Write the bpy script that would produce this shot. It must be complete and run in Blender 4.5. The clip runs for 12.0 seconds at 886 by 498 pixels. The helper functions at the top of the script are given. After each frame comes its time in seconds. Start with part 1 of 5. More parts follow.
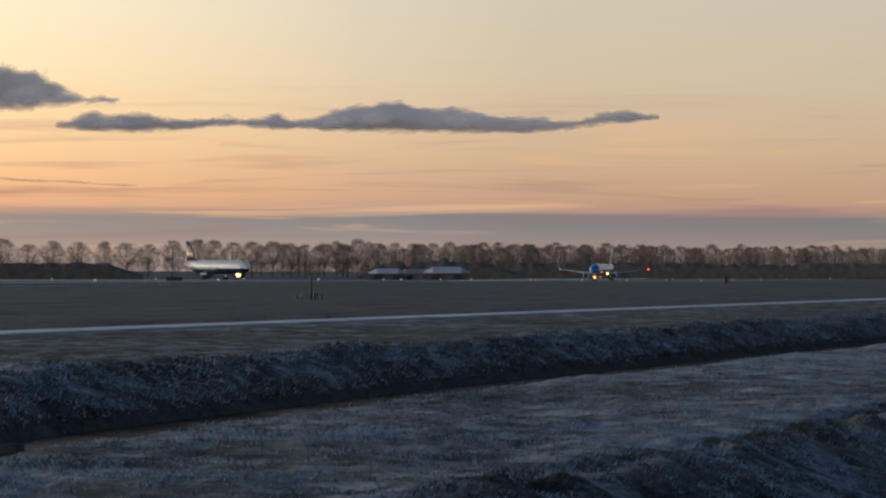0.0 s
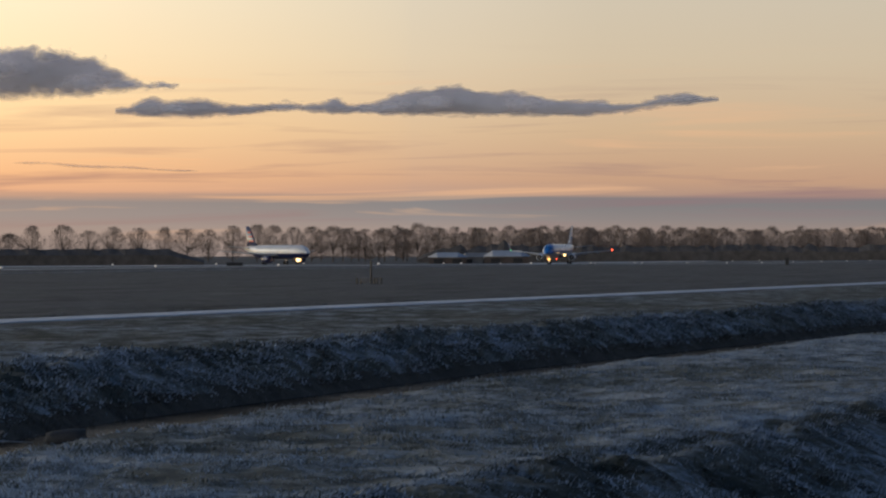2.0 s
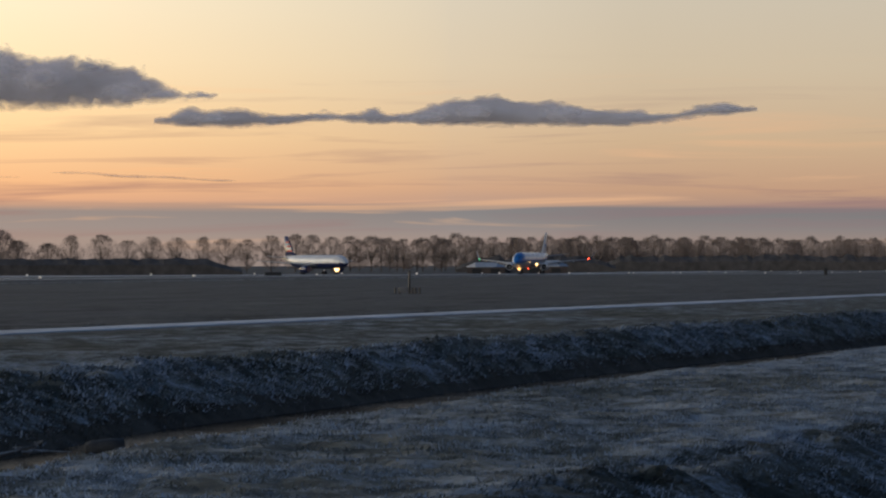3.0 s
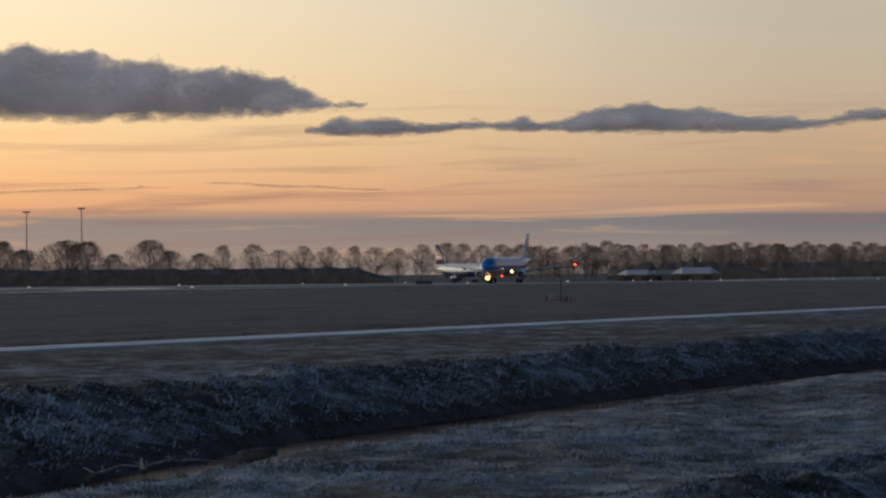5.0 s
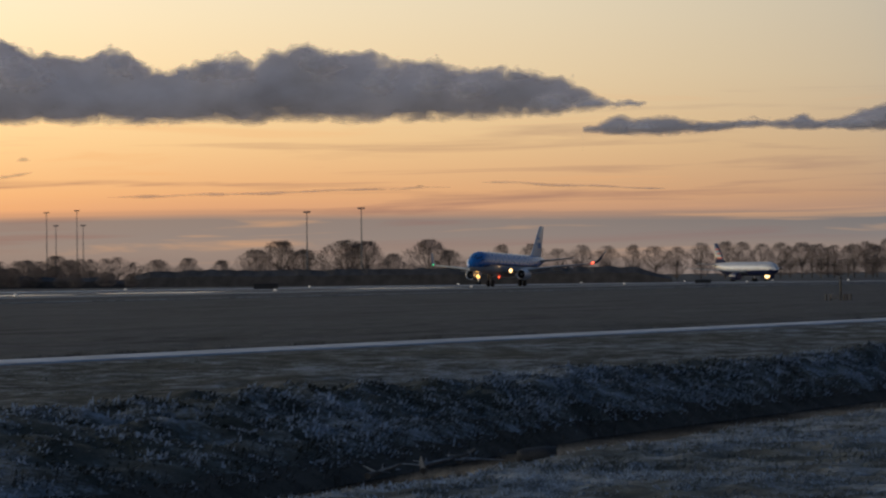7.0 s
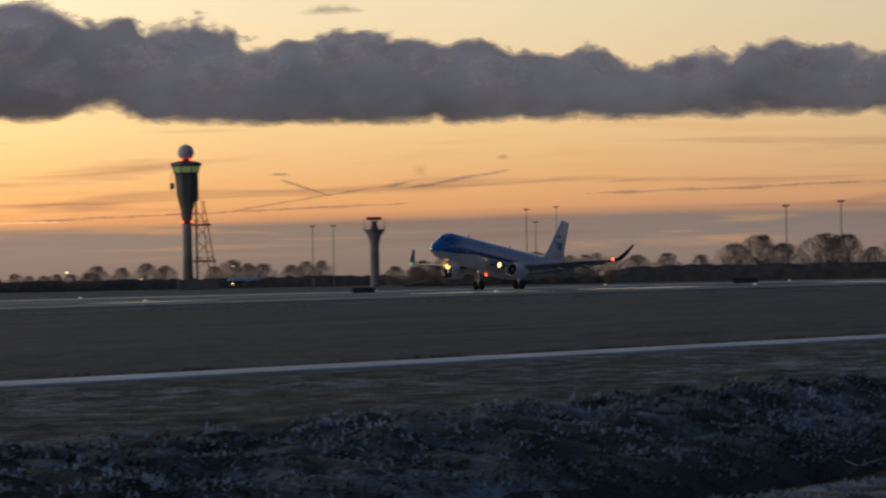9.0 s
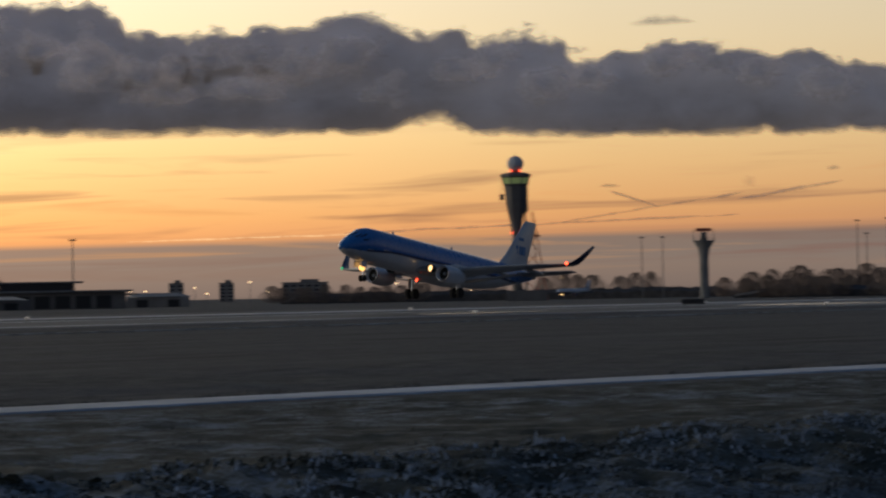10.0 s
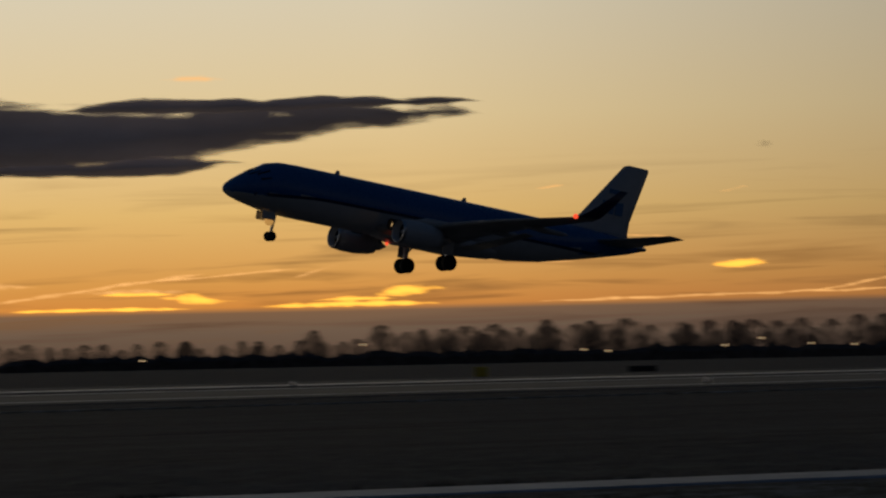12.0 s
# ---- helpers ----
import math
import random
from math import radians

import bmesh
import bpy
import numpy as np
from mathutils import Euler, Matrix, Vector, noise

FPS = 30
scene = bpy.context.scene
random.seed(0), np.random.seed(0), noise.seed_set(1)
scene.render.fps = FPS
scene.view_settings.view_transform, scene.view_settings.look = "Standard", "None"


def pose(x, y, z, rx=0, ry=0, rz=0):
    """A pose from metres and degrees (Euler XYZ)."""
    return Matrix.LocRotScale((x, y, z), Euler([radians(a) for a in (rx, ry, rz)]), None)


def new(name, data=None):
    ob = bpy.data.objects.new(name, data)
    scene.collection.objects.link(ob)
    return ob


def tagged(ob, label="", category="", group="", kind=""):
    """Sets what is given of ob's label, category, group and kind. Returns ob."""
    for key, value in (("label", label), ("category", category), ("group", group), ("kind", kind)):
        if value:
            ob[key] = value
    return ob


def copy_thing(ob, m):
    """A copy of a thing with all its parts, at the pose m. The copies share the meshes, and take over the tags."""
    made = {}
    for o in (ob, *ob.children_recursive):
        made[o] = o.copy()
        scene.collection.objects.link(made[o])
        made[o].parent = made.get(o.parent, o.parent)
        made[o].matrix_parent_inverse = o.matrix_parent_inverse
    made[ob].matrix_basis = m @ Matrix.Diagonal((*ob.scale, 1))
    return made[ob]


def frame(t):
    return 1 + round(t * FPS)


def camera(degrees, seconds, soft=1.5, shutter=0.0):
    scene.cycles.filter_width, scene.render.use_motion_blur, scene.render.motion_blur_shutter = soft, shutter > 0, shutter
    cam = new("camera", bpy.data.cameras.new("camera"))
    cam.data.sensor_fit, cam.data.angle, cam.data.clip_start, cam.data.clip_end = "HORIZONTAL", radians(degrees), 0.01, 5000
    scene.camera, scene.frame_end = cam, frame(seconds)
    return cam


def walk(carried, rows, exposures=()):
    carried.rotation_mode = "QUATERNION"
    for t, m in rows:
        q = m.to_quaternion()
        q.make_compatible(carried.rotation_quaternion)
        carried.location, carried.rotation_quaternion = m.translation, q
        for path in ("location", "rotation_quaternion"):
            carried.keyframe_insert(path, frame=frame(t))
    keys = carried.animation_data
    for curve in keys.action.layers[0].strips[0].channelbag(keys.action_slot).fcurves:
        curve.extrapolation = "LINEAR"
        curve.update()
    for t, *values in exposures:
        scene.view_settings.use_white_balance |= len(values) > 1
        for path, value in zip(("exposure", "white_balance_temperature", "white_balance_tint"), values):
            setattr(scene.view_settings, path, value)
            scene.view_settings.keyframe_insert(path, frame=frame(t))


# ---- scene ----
# ------------------------------------------------------------------ camera
EYE = 2.0
cam = camera(14.41, 12.0, soft=2.2, shutter=0.25)
CAMERA_ROWS = [  # seconds, heading from the runway's line, tilt, roll (degrees)
    (0, 13.517, 0.336, 0.144), (0.5, 13.729, 0.083, -0.030), (1, 13.956, 0.130, -0.010),
    (1.5, 14.102, 0.083, -0.032), (2, 14.496, 0.071, -0.189), (2.5, 14.808, 0.103, -0.244),
    (3, 15.122, 0.234, -0.163), (5, 17.585, 0.380, -0.500), (5.5, 18.677, 0.407, -0.753),
    (6, 19.589, 0.404, -0.800), (6.5, 20.673, 0.404, -0.731), (6.7, 21.307, 0.414, -0.720),
    (8.3, 26.509, 0.259, -0.416), (8.5, 27.699, 0.279, -0.684), (9, 29.962, 0.438, -1.101),
    (9.5, 32.809, 0.580, -0.921), (10, 35.336, 0.719, -1.015), (10.5, 40.248, 0.901, -1.427),
    (11, 44.784, 1.133, -1.446), (11.5, 50.945, 1.403, -1.470), (11.7, 53.895, 1.536, -1.581),
    (12, 58.563, 1.771, -1.236)]
walk(cam, [(t, pose(0, 0, EYE, 90 + tilt, 0, head - 90) @ pose(0, 0, 0, 0, 0, roll))
           for t, head, tilt, roll in CAMERA_ROWS],
     exposures=[(0, 0.0), (3, -0.05), (5, -0.25), (6.5, -0.4), (8.5, -0.42), (9, -0.68), (9.5, -0.78), (10.5, -1.2), (11, -1.85), (11.5, -2.4), (12, -2.95)])


# ------------------------------------------------------------------ node helpers
def nodes_of(tree):
    tree.nodes.clear()

    def add(kind, **props):
        n = tree.nodes.new(kind)
        for key, value in props.items():
            if key == "operation":
                n.operation = value
            elif key == "data_type":
                n.data_type = value
            elif key == "blend_type":
                n.blend_type = value
            elif key == "noise_dimensions":
                n.noise_dimensions = value
        return n

    def link(a, b):
        tree.links.new(a, b)

    def math_node(op, a, b=None, c=None, clamp=False):
        n = tree.nodes.new("ShaderNodeMath")
        n.operation, n.use_clamp = op, clamp
        for i, v in enumerate((a, b, c)):
            if v is None:
                continue
            if isinstance(v, (int, float)):
                n.inputs[i].default_value = v
            else:
                tree.links.new(v, n.inputs[i])
        return n.outputs[0]

    def ramp(fac, stops, smooth=False):
        n = tree.nodes.new("ShaderNodeValToRGB")
        e = n.color_ramp.elements
        while len(e) < len(stops):
            e.new(0.5)
        for i, (p, col) in enumerate(stops):
            e[i].position = p
            e[i].color = (*col, 1) if len(col) == 3 else col
        if smooth:
            n.color_ramp.interpolation = "B_SPLINE"
        tree.links.new(fac, n.inputs[0])
        return n.outputs[0]

    def mix(fac, a, b, blend="MIX"):
        n = tree.nodes.new("ShaderNodeMix")
        n.data_type, n.blend_type = "RGBA", blend
        for sock, v in ((n.inputs[0], fac), (n.inputs[6], a), (n.inputs[7], b)):
            if isinstance(v, (int, float)):
                sock.default_value = v
            elif isinstance(v, tuple):
                sock.default_value = (*v, 1)
            else:
                tree.links.new(v, sock)
        return n.outputs[2]

    def noise_tex(vec, scale, detail=4.0, rough=0.55, distortion=0.0):
        n = tree.nodes.new("ShaderNodeTexNoise")
        n.inputs["Scale"].default_value, n.inputs["Detail"].default_value = scale, detail
        n.inputs["Roughness"].default_value, n.inputs["Distortion"].default_value = rough, distortion
        tree.links.new(vec, n.inputs["Vector"])
        return n.outputs["Fac"]

    return add, link, math_node, ramp, mix, noise_tex


def lin(r, g, b):
    """Linear colour from display values 0 to 255."""
    return tuple((v / 255 / 12.92) if v <= 10 else ((v / 255 + 0.055) / 1.055) ** 2.4 for v in (r, g, b))


# ------------------------------------------------------------------ sky and sun
SUN_AZ, SUN_EL = 74.0, 0.6


def make_sky():
    world = bpy.data.worlds.new("dusk_sky")
    scene.world = world
    world.use_nodes = True
    add, link, m, ramp, mix, noise_tex = nodes_of(world.node_tree)
    out, bg = add("ShaderNodeOutputWorld"), add("ShaderNodeBackground")
    co, sep = add("ShaderNodeTexCoord"), add("ShaderNodeSeparateXYZ")
    link(co.outputs["Generated"], sep.inputs[0])
    x, y, z = sep.outputs
    el = m("MULTIPLY", m("ARCSINE", z), 180 / math.pi)
    az = m("MULTIPLY", m("ARCTAN2", y, x), 180 / math.pi)
    # the grey band over the horizon climbs a little towards the middle of the view
    slope = m("SUBTRACT", m("MULTIPLY", m("SUBTRACT", m("MINIMUM", m("MAXIMUM", az, 0.0), 26.0), 13.0), 0.012),
              m("MULTIPLY", m("MAXIMUM", m("SUBTRACT", m("MINIMUM", az, 44.0), 26.0), 0.0), 0.008))
    low = m("DIVIDE", m("MAXIMUM", m("SUBTRACT", el, m("MULTIPLY", slope, m("MULTIPLY", el, 1.0, clamp=True))), 0.0), 8.0, clamp=True)
    # the low sky away from the sun's place, and beside it
    cool = ramp(low, [(0.0, lin(158, 140, 131)), (0.045, lin(170, 148, 135)), (0.07, lin(155, 142, 135)), (0.10, lin(142, 135, 131)), (0.113, lin(143, 134, 130)),
                      (0.12, lin(196, 157, 134)), (0.15, lin(216, 169, 134)), (0.25, lin(228, 191, 150)), (0.4, lin(230, 206, 172)), (0.62, lin(226, 212, 188)),
                      (1.0, lin(200, 199, 192))])
    k = 1.75
    warm = ramp(low, [(0.0, tuple(k * c for c in lin(88, 68, 54))), (0.06, tuple(k * c for c in lin(104, 82, 64))),
                      (0.098, tuple(k * c for c in lin(120, 88, 62))), (0.11, tuple(k * c for c in lin(202, 128, 56))),
                      (0.16, tuple(k * c for c in lin(206, 142, 68))), (0.3, tuple(k * c for c in lin(214, 170, 100))),
                      (0.5, tuple(k * c for c in lin(214, 186, 136))), (0.75, tuple(k * c for c in lin(206, 190, 160))),
                      (1.0, tuple(k * c for c in lin(190, 180, 162)))])
    off = m("ABSOLUTE", m("SUBTRACT", az, SUN_AZ))
    off = m("MINIMUM", off, m("SUBTRACT", 360.0, off))
    near_sun = m("SUBTRACT", 1.0, m("DIVIDE", m("SUBTRACT", off, 12.0), 47.0), clamp=True)
    near_sun = m("POWER", m("MAXIMUM", near_sun, 0.0), 0.6)
    colour = mix(near_sun, cool, warm)
    # the sky brightens towards the sun's place
    lift = ramp(m("DIVIDE", m("MAXIMUM", az, 0.0), 80.0, clamp=True), [(0.0, (0.162,) * 3), (0.15, (0.168,) * 3), (0.26, (0.232,) * 3), (0.35, (0.275,) * 3), (0.41, (0.30,) * 3), (0.5, (0.395,) * 3),
                (0.57, (0.49,) * 3), (0.64, (0.67,) * 3), (0.74, (0.95,) * 3), (0.92, (1.0,) * 3)])
    colour = mix(1.0, colour, lift, "MULTIPLY")
    colour = mix(1.0, colour, (5.12, 5.36, 5.68), "MULTIPLY")
    # long thin streaks of high cloud low over the horizon
    comb = add("ShaderNodeCombineXYZ")
    link(m("MULTIPLY", az, 0.16), comb.inputs[0])
    link(m("ADD", m("MULTIPLY", el, 3.2), m("MULTIPLY", az, 0.03)), comb.inputs[1])
    streak = noise_tex(comb.outputs[0], 1.0, 5.0, 0.55, 0.6)
    window = m("MULTIPLY", m("DIVIDE", m("SUBTRACT", el, 0.1), 0.6, clamp=True),
               m("SUBTRACT", 1.0, m("DIVIDE", m("SUBTRACT", el, 1.3), 2.2), clamp=True))
    dark = m("MULTIPLY", m("MULTIPLY", m("SUBTRACT", streak, 0.53), 6.0, clamp=True), window)
    lite = m("MULTIPLY", m("MULTIPLY", m("SUBTRACT", 0.42, streak), 7.0, clamp=True), window)
    colour = mix(m("MULTIPLY", dark, 0.62), colour, mix(near_sun, lin(150, 120, 122), tuple(1.7 * c for c in lin(150, 100, 72))))
    colour = mix(m("MULTIPLY", lite, 0.6), colour, mix(near_sun, lin(242, 190, 146), tuple(1.9 * c for c in lin(236, 160, 84))))
    # the high sky, blue-grey, and the darker sky behind
    sky = add("ShaderNodeTexSky")
    sky.sky_type, sky.sun_disc = "NISHITA", False
    sky.sun_elevation, sky.sun_rotation = radians(SUN_EL), radians(90 - SUN_AZ)
    high = m("DIVIDE", m("SUBTRACT", el, 7.0), 20.0, clamp=True)
    behind = m("MULTIPLY", m("DIVIDE", m("SUBTRACT", off, 60.0), 90.0, clamp=True), 0.85)
    zenith = mix(0.05, (0.030, 0.082, 0.195), sky.outputs[0])
    colour = mix(behind, colour, (0.095, 0.122, 0.185))
    colour = mix(high, colour, zenith)
    link(colour, bg.inputs["Color"])
    bg.inputs["Strength"].default_value = 1.0
    link(bg.outputs[0], out.inputs["Surface"])


make_sky()


# ------------------------------------------------------------------ materials
def surface(name, colours, scale=1.0, rough=0.8, metal=0.0, bump=0.0, bump_scale=None, glow=None, detail=5.0, spread=(0.35, 0.65), coat=0.0, vary=0.0, spec=0.5):
    """A surface whose colour wanders between the given ones at two scales, in metres of the object's own space."""
    mat = bpy.data.materials.new(name)
    mat.use_nodes = True
    add, link, m, ramp, mix, noise_tex = nodes_of(mat.node_tree)
    out, bs, co = add("ShaderNodeOutputMaterial"), add("ShaderNodeBsdfPrincipled"), add("ShaderNodeTexCoord")
    vec = co.outputs["Object"]
    n1, n2 = noise_tex(vec, scale, detail), noise_tex(vec, scale * 7.3, 3.0)
    fac = m("ADD", m("MULTIPLY", n1, 0.7), m("MULTIPLY", n2, 0.3))
    stops = [(spread[0] + (spread[1] - spread[0]) * i / max(1, len(colours) - 1), c) for i, c in enumerate(colours)]
    col = ramp(fac, stops)
    if vary:
        info = add("ShaderNodeObjectInfo")
        hsv = add("ShaderNodeHueSaturation")
        link(col, hsv.inputs["Color"])
        link(m("ADD", 1 - vary / 2, m("MULTIPLY", info.outputs["Random"], vary)), hsv.inputs["Value"])
        col = hsv.outputs[0]
    link(col, bs.inputs["Base Color"])
    bs.inputs["Metallic"].default_value = metal
    bs.inputs["Coat Weight"].default_value = coat
    bs.inputs["Specular IOR Level"].default_value = spec
    link(m("ADD", rough - 0.06, m("MULTIPLY", n2, 0.12)), bs.inputs["Roughness"])
    if bump:
        b = add("ShaderNodeBump")
        b.inputs["Strength"].default_value, b.inputs["Distance"].default_value = 1.0, bump
        link(noise_tex(vec, bump_scale or scale * 4, 5.0), b.inputs["Height"])
        link(b.outputs[0], bs.inputs["Normal"])
    if glow:
        bs.inputs["Emission Color"].default_value = (*glow[0], 1)
        bs.inputs["Emission Strength"].default_value = glow[1]
    link(bs.outputs[0], out.inputs["Surface"])
    return mat


def grass_material(name, frost, dry=0.5, gain=1.0, streaks=0.0):
    """Short winter grass with hoarfrost lying in patches; frost 0 to 1."""
    mat = bpy.data.materials.new(name)
    mat.use_nodes = True
    add, link, m, ramp, mix, noise_tex = nodes_of(mat.node_tree)
    out, bs, co = add("ShaderNodeOutputMaterial"), add("ShaderNodeBsdfPrincipled"), add("ShaderNodeTexCoord")
    vec = co.outputs["Object"]
    broad, mid, fine = noise_tex(vec, 0.13, 4.0), noise_tex(vec, 1.1, 5.0), noise_tex(vec, 9.0, 5.0, 0.7)
    blade = ramp(mid, [(0.36, tuple(gain * c for c in (0.03, 0.036, 0.028))), (0.5, tuple(gain * c for c in (0.072, 0.076, 0.06))), (0.64, tuple(gain * c for c in (0.13, 0.128, 0.106)))])
    straw = mix(m("MULTIPLY", broad, dry), blade, tuple(gain * c for c in (0.126, 0.121, 0.131)))
    if streaks:                                             # worn and mown stripes along the field
        sp, cb = add("ShaderNodeSeparateXYZ"), add("ShaderNodeCombineXYZ")
        link(vec, sp.inputs[0])
        link(m("MULTIPLY", sp.outputs[0], 0.05), cb.inputs[0])
        link(m("MULTIPLY", sp.outputs[1], 0.3), cb.inputs[1])
        worn = noise_tex(cb.outputs[0], 1.0, 6.0, 0.62, 0.5)
        straw = mix(m("MULTIPLY", m("MULTIPLY", m("SUBTRACT", worn, 0.53), 5.0, clamp=True), streaks), straw, (0.03, 0.031, 0.028))
        straw = mix(m("MULTIPLY", m("MULTIPLY", m("SUBTRACT", 0.45, worn), 5.0, clamp=True), 0.5 * streaks), straw, (0.22, 0.215, 0.21))
    soil = mix(m("MULTIPLY", m("SUBTRACT", fine, 0.5), 3.0, clamp=True), straw, (0.03, 0.027, 0.02))
    ice = m("ADD", m("ADD", m("MULTIPLY", mid, 0.6), m("MULTIPLY", fine, 0.75)), m("MULTIPLY", broad, 0.5))
    ice = m("MULTIPLY", m("SUBTRACT", ice, 1.27 - 0.5 * frost), 3.2, clamp=True)
    link(mix(m("MULTIPLY", ice, 0.85), soil, (0.48, 0.55, 0.63)), bs.inputs["Base Color"])
    bs.inputs["Roughness"].default_value = 0.9
    bs.inputs["Specular IOR Level"].default_value = 0.15
    b = add("ShaderNodeBump")
    b.inputs["Distance"].default_value = 0.09
    link(m("ADD", fine, m("MULTIPLY", mid, 1.5)), b.inputs["Height"])
    link(b.outputs[0], bs.inputs["Normal"])
    link(bs.outputs[0], out.inputs["Surface"])
    return mat


def blade_material(name, pale, green, share, patch=0.55, sharp=2.5):
    """Single grass blades, some rimed white and some bare; the rime lies in patches."""
    mat = bpy.data.materials.new(name)
    mat.use_nodes = True
    add, link, m, ramp, mix, noise_tex = nodes_of(mat.node_tree)
    out, bs, geo, co = add("ShaderNodeOutputMaterial"), add("ShaderNodeBsdfPrincipled"), add("ShaderNodeNewGeometry"), add("ShaderNodeTexCoord")
    lay = m("ADD", m("MULTIPLY", noise_tex(co.outputs["Object"], patch, 4.0, 0.6), 2.0), m("MULTIPLY", noise_tex(co.outputs["Object"], 0.22, 3.0, 0.5), 1.2))
    rime = m("MULTIPLY", m("SUBTRACT", m("ADD", m("MULTIPLY", geo.outputs["Random Per Island"], 0.55), lay), 2.5 - share), sharp, clamp=True)
    bare = mix(noise_tex(co.outputs["Object"], 3.0, 3.0), tuple(0.5 * c for c in green), tuple(1.5 * c for c in green))
    link(mix(rime, bare, pale), bs.inputs["Base Color"])
    bs.inputs["Roughness"].default_value = 0.85
    bs.inputs["Specular IOR Level"].default_value = 0.2
    link(bs.outputs[0], out.inputs["Surface"])
    return mat


def glowing(name, colour, strength):
    return surface(name, [colour, colour], glow=(colour, strength), rough=0.4)


GRASS_FIELD = grass_material("field_grass", 0.25, 1.0, 1.12, 0.85)
GRASS_NEAR = grass_material("near_grass", 0.84, 0.4, 1.65)
GRASS_BANK = grass_material("bank_grass", 0.7, 0.2, 1.15)
BLADES_NEAR = blade_material("near_blades", (0.60, 0.65, 0.70), (0.12, 0.125, 0.092), 0.80, 2.6, 3.4)
BLADES_BANK = blade_material("bank_blades", (0.66, 0.73, 0.82), (0.072, 0.078, 0.058), 0.84, 2.3, 4.5)
BLADES_DARK = blade_material("dark_blades", (0.4, 0.42, 0.45), (0.07, 0.064, 0.05), 0.5, 1.6)
MUD = surface("ditch_mud", [(0.04, 0.036, 0.032), (0.10, 0.09, 0.075)], 1.5, 0.95, bump=0.05, spec=0.05)
ASPHALT = surface("runway_asphalt", [(0.05, 0.05, 0.052), (0.10, 0.10, 0.105)], 0.05, 0.68, bump=0.004, bump_scale=30, spec=0.3)
# frost, made paler still to carry the glint of low sky in its colour
FROST_GLINT = surface("frost_glint_asphalt", [(0.34, 0.35, 0.365), (0.6, 0.62, 0.65)], 0.12, 0.4, bump=0.004, bump_scale=10)
ROAD = surface("frosted_road", [(0.3, 0.31, 0.33), (0.62, 0.64, 0.67)], 0.35, 0.6, bump=0.008, bump_scale=8)
BARK = surface("winter_bark", [(0.07, 0.055, 0.045), (0.16, 0.125, 0.10)], 0.8, 0.9, vary=0.3)
# twig brown raised in tone to stand in for haze over the distance
TWIGS = surface("bare_twigs", [(0.16, 0.12, 0.098), (0.30, 0.23, 0.185)], 0.5, 0.9, vary=0.4)
HEDGE = surface("dark_hedge", [(0.06, 0.053, 0.048), (0.125, 0.11, 0.1)], 0.4, 0.9)
BLUE = surface("sky_blue_paint", [(0.010, 0.135, 0.40), (0.018, 0.16, 0.46)], 0.2, 0.28, coat=0.5)
WHITE = surface("white_paint", [(0.52, 0.53, 0.54), (0.64, 0.65, 0.66)], 0.25, 0.32, coat=0.4)
NAVY = surface("dark_blue_paint", [(0.008, 0.014, 0.06), (0.014, 0.024, 0.09)], 0.3, 0.3, coat=0.4)
GREY_PAINT = surface("grey_wing_paint", [(0.28, 0.29, 0.30), (0.38, 0.39, 0.40)], 0.4, 0.4)
METAL = surface("bare_metal", [(0.45, 0.45, 0.46), (0.6, 0.6, 0.62)], 1.0, 0.3, 1.0)
RUBBER = surface("tyre_rubber", [(0.012, 0.012, 0.013), (0.025, 0.025, 0.026)], 3.0, 0.85)
# near-black that paints the shade inside openings; also used for dark posts and boards
DARK = surface("dark_opening", [(0.008, 0.008, 0.009), (0.02, 0.02, 0.022)], 2.0, 0.5)
GLASS_DARK = surface("cockpit_glass", [(0.01, 0.012, 0.015), (0.02, 0.022, 0.026)], 2.0, 0.06)
CONCRETE = surface("tower_concrete", [(0.17, 0.165, 0.16), (0.27, 0.265, 0.255)], 0.15, 0.8)
CLADDING = surface("dark_cladding", [(0.09, 0.086, 0.086), (0.15, 0.143, 0.14)], 0.2, 0.6)
# paler than the cladding: distance haze is put into this wall colour
PANEL = surface("grey_wall_panel", [(0.15, 0.142, 0.138), (0.24, 0.228, 0.22)], 0.2, 0.7)
STEEL = surface("painted_steel", [(0.10, 0.10, 0.10), (0.2, 0.2, 0.2)], 0.4, 0.5)
RED_STEEL = surface("red_steel", [(0.28, 0.06, 0.035), (0.38, 0.10, 0.06)], 0.4, 0.5)
ICE = surface("wet_ice", [(0.3, 0.31, 0.33), (0.45, 0.47, 0.5)], 0.15, 0.22)
RIME = surface("rimed_twig", [(0.06, 0.06, 0.06), (0.3, 0.33, 0.37)], 6.0, 0.9)
WET_WOOD = surface("wet_wood", [(0.018, 0.015, 0.012), (0.05, 0.042, 0.035)], 5.0, 0.6, bump=0.02)
RADOME = surface("radome_shell", [(0.40, 0.42, 0.45), (0.52, 0.54, 0.57)], 0.3, 0.6)
ROOF = surface("frosted_roof", [(0.3, 0.31, 0.33), (0.46, 0.47, 0.49)], 0.12, 0.7)
BRICKWORK = surface("dark_brickwork", [(0.06, 0.045, 0.04), (0.12, 0.09, 0.075)], 0.3, 0.85)
YELLOW = surface("yellow_sign", [(0.55, 0.40, 0.02), (0.65, 0.48, 0.04)], 1.0, 0.5)
RED_PAINT = surface("red_paint", [(0.35, 0.02, 0.03), (0.45, 0.04, 0.04)], 0.4, 0.4)
LANDING = glowing("landing_lamp", (1.0, 0.62, 0.26), 4.5)
AMBER = glowing("taxi_lamp", (1.0, 0.52, 0.14), 3.5)
RED_LAMP = glowing("red_beacon", (1.0, 0.08, 0.03), 9.0)
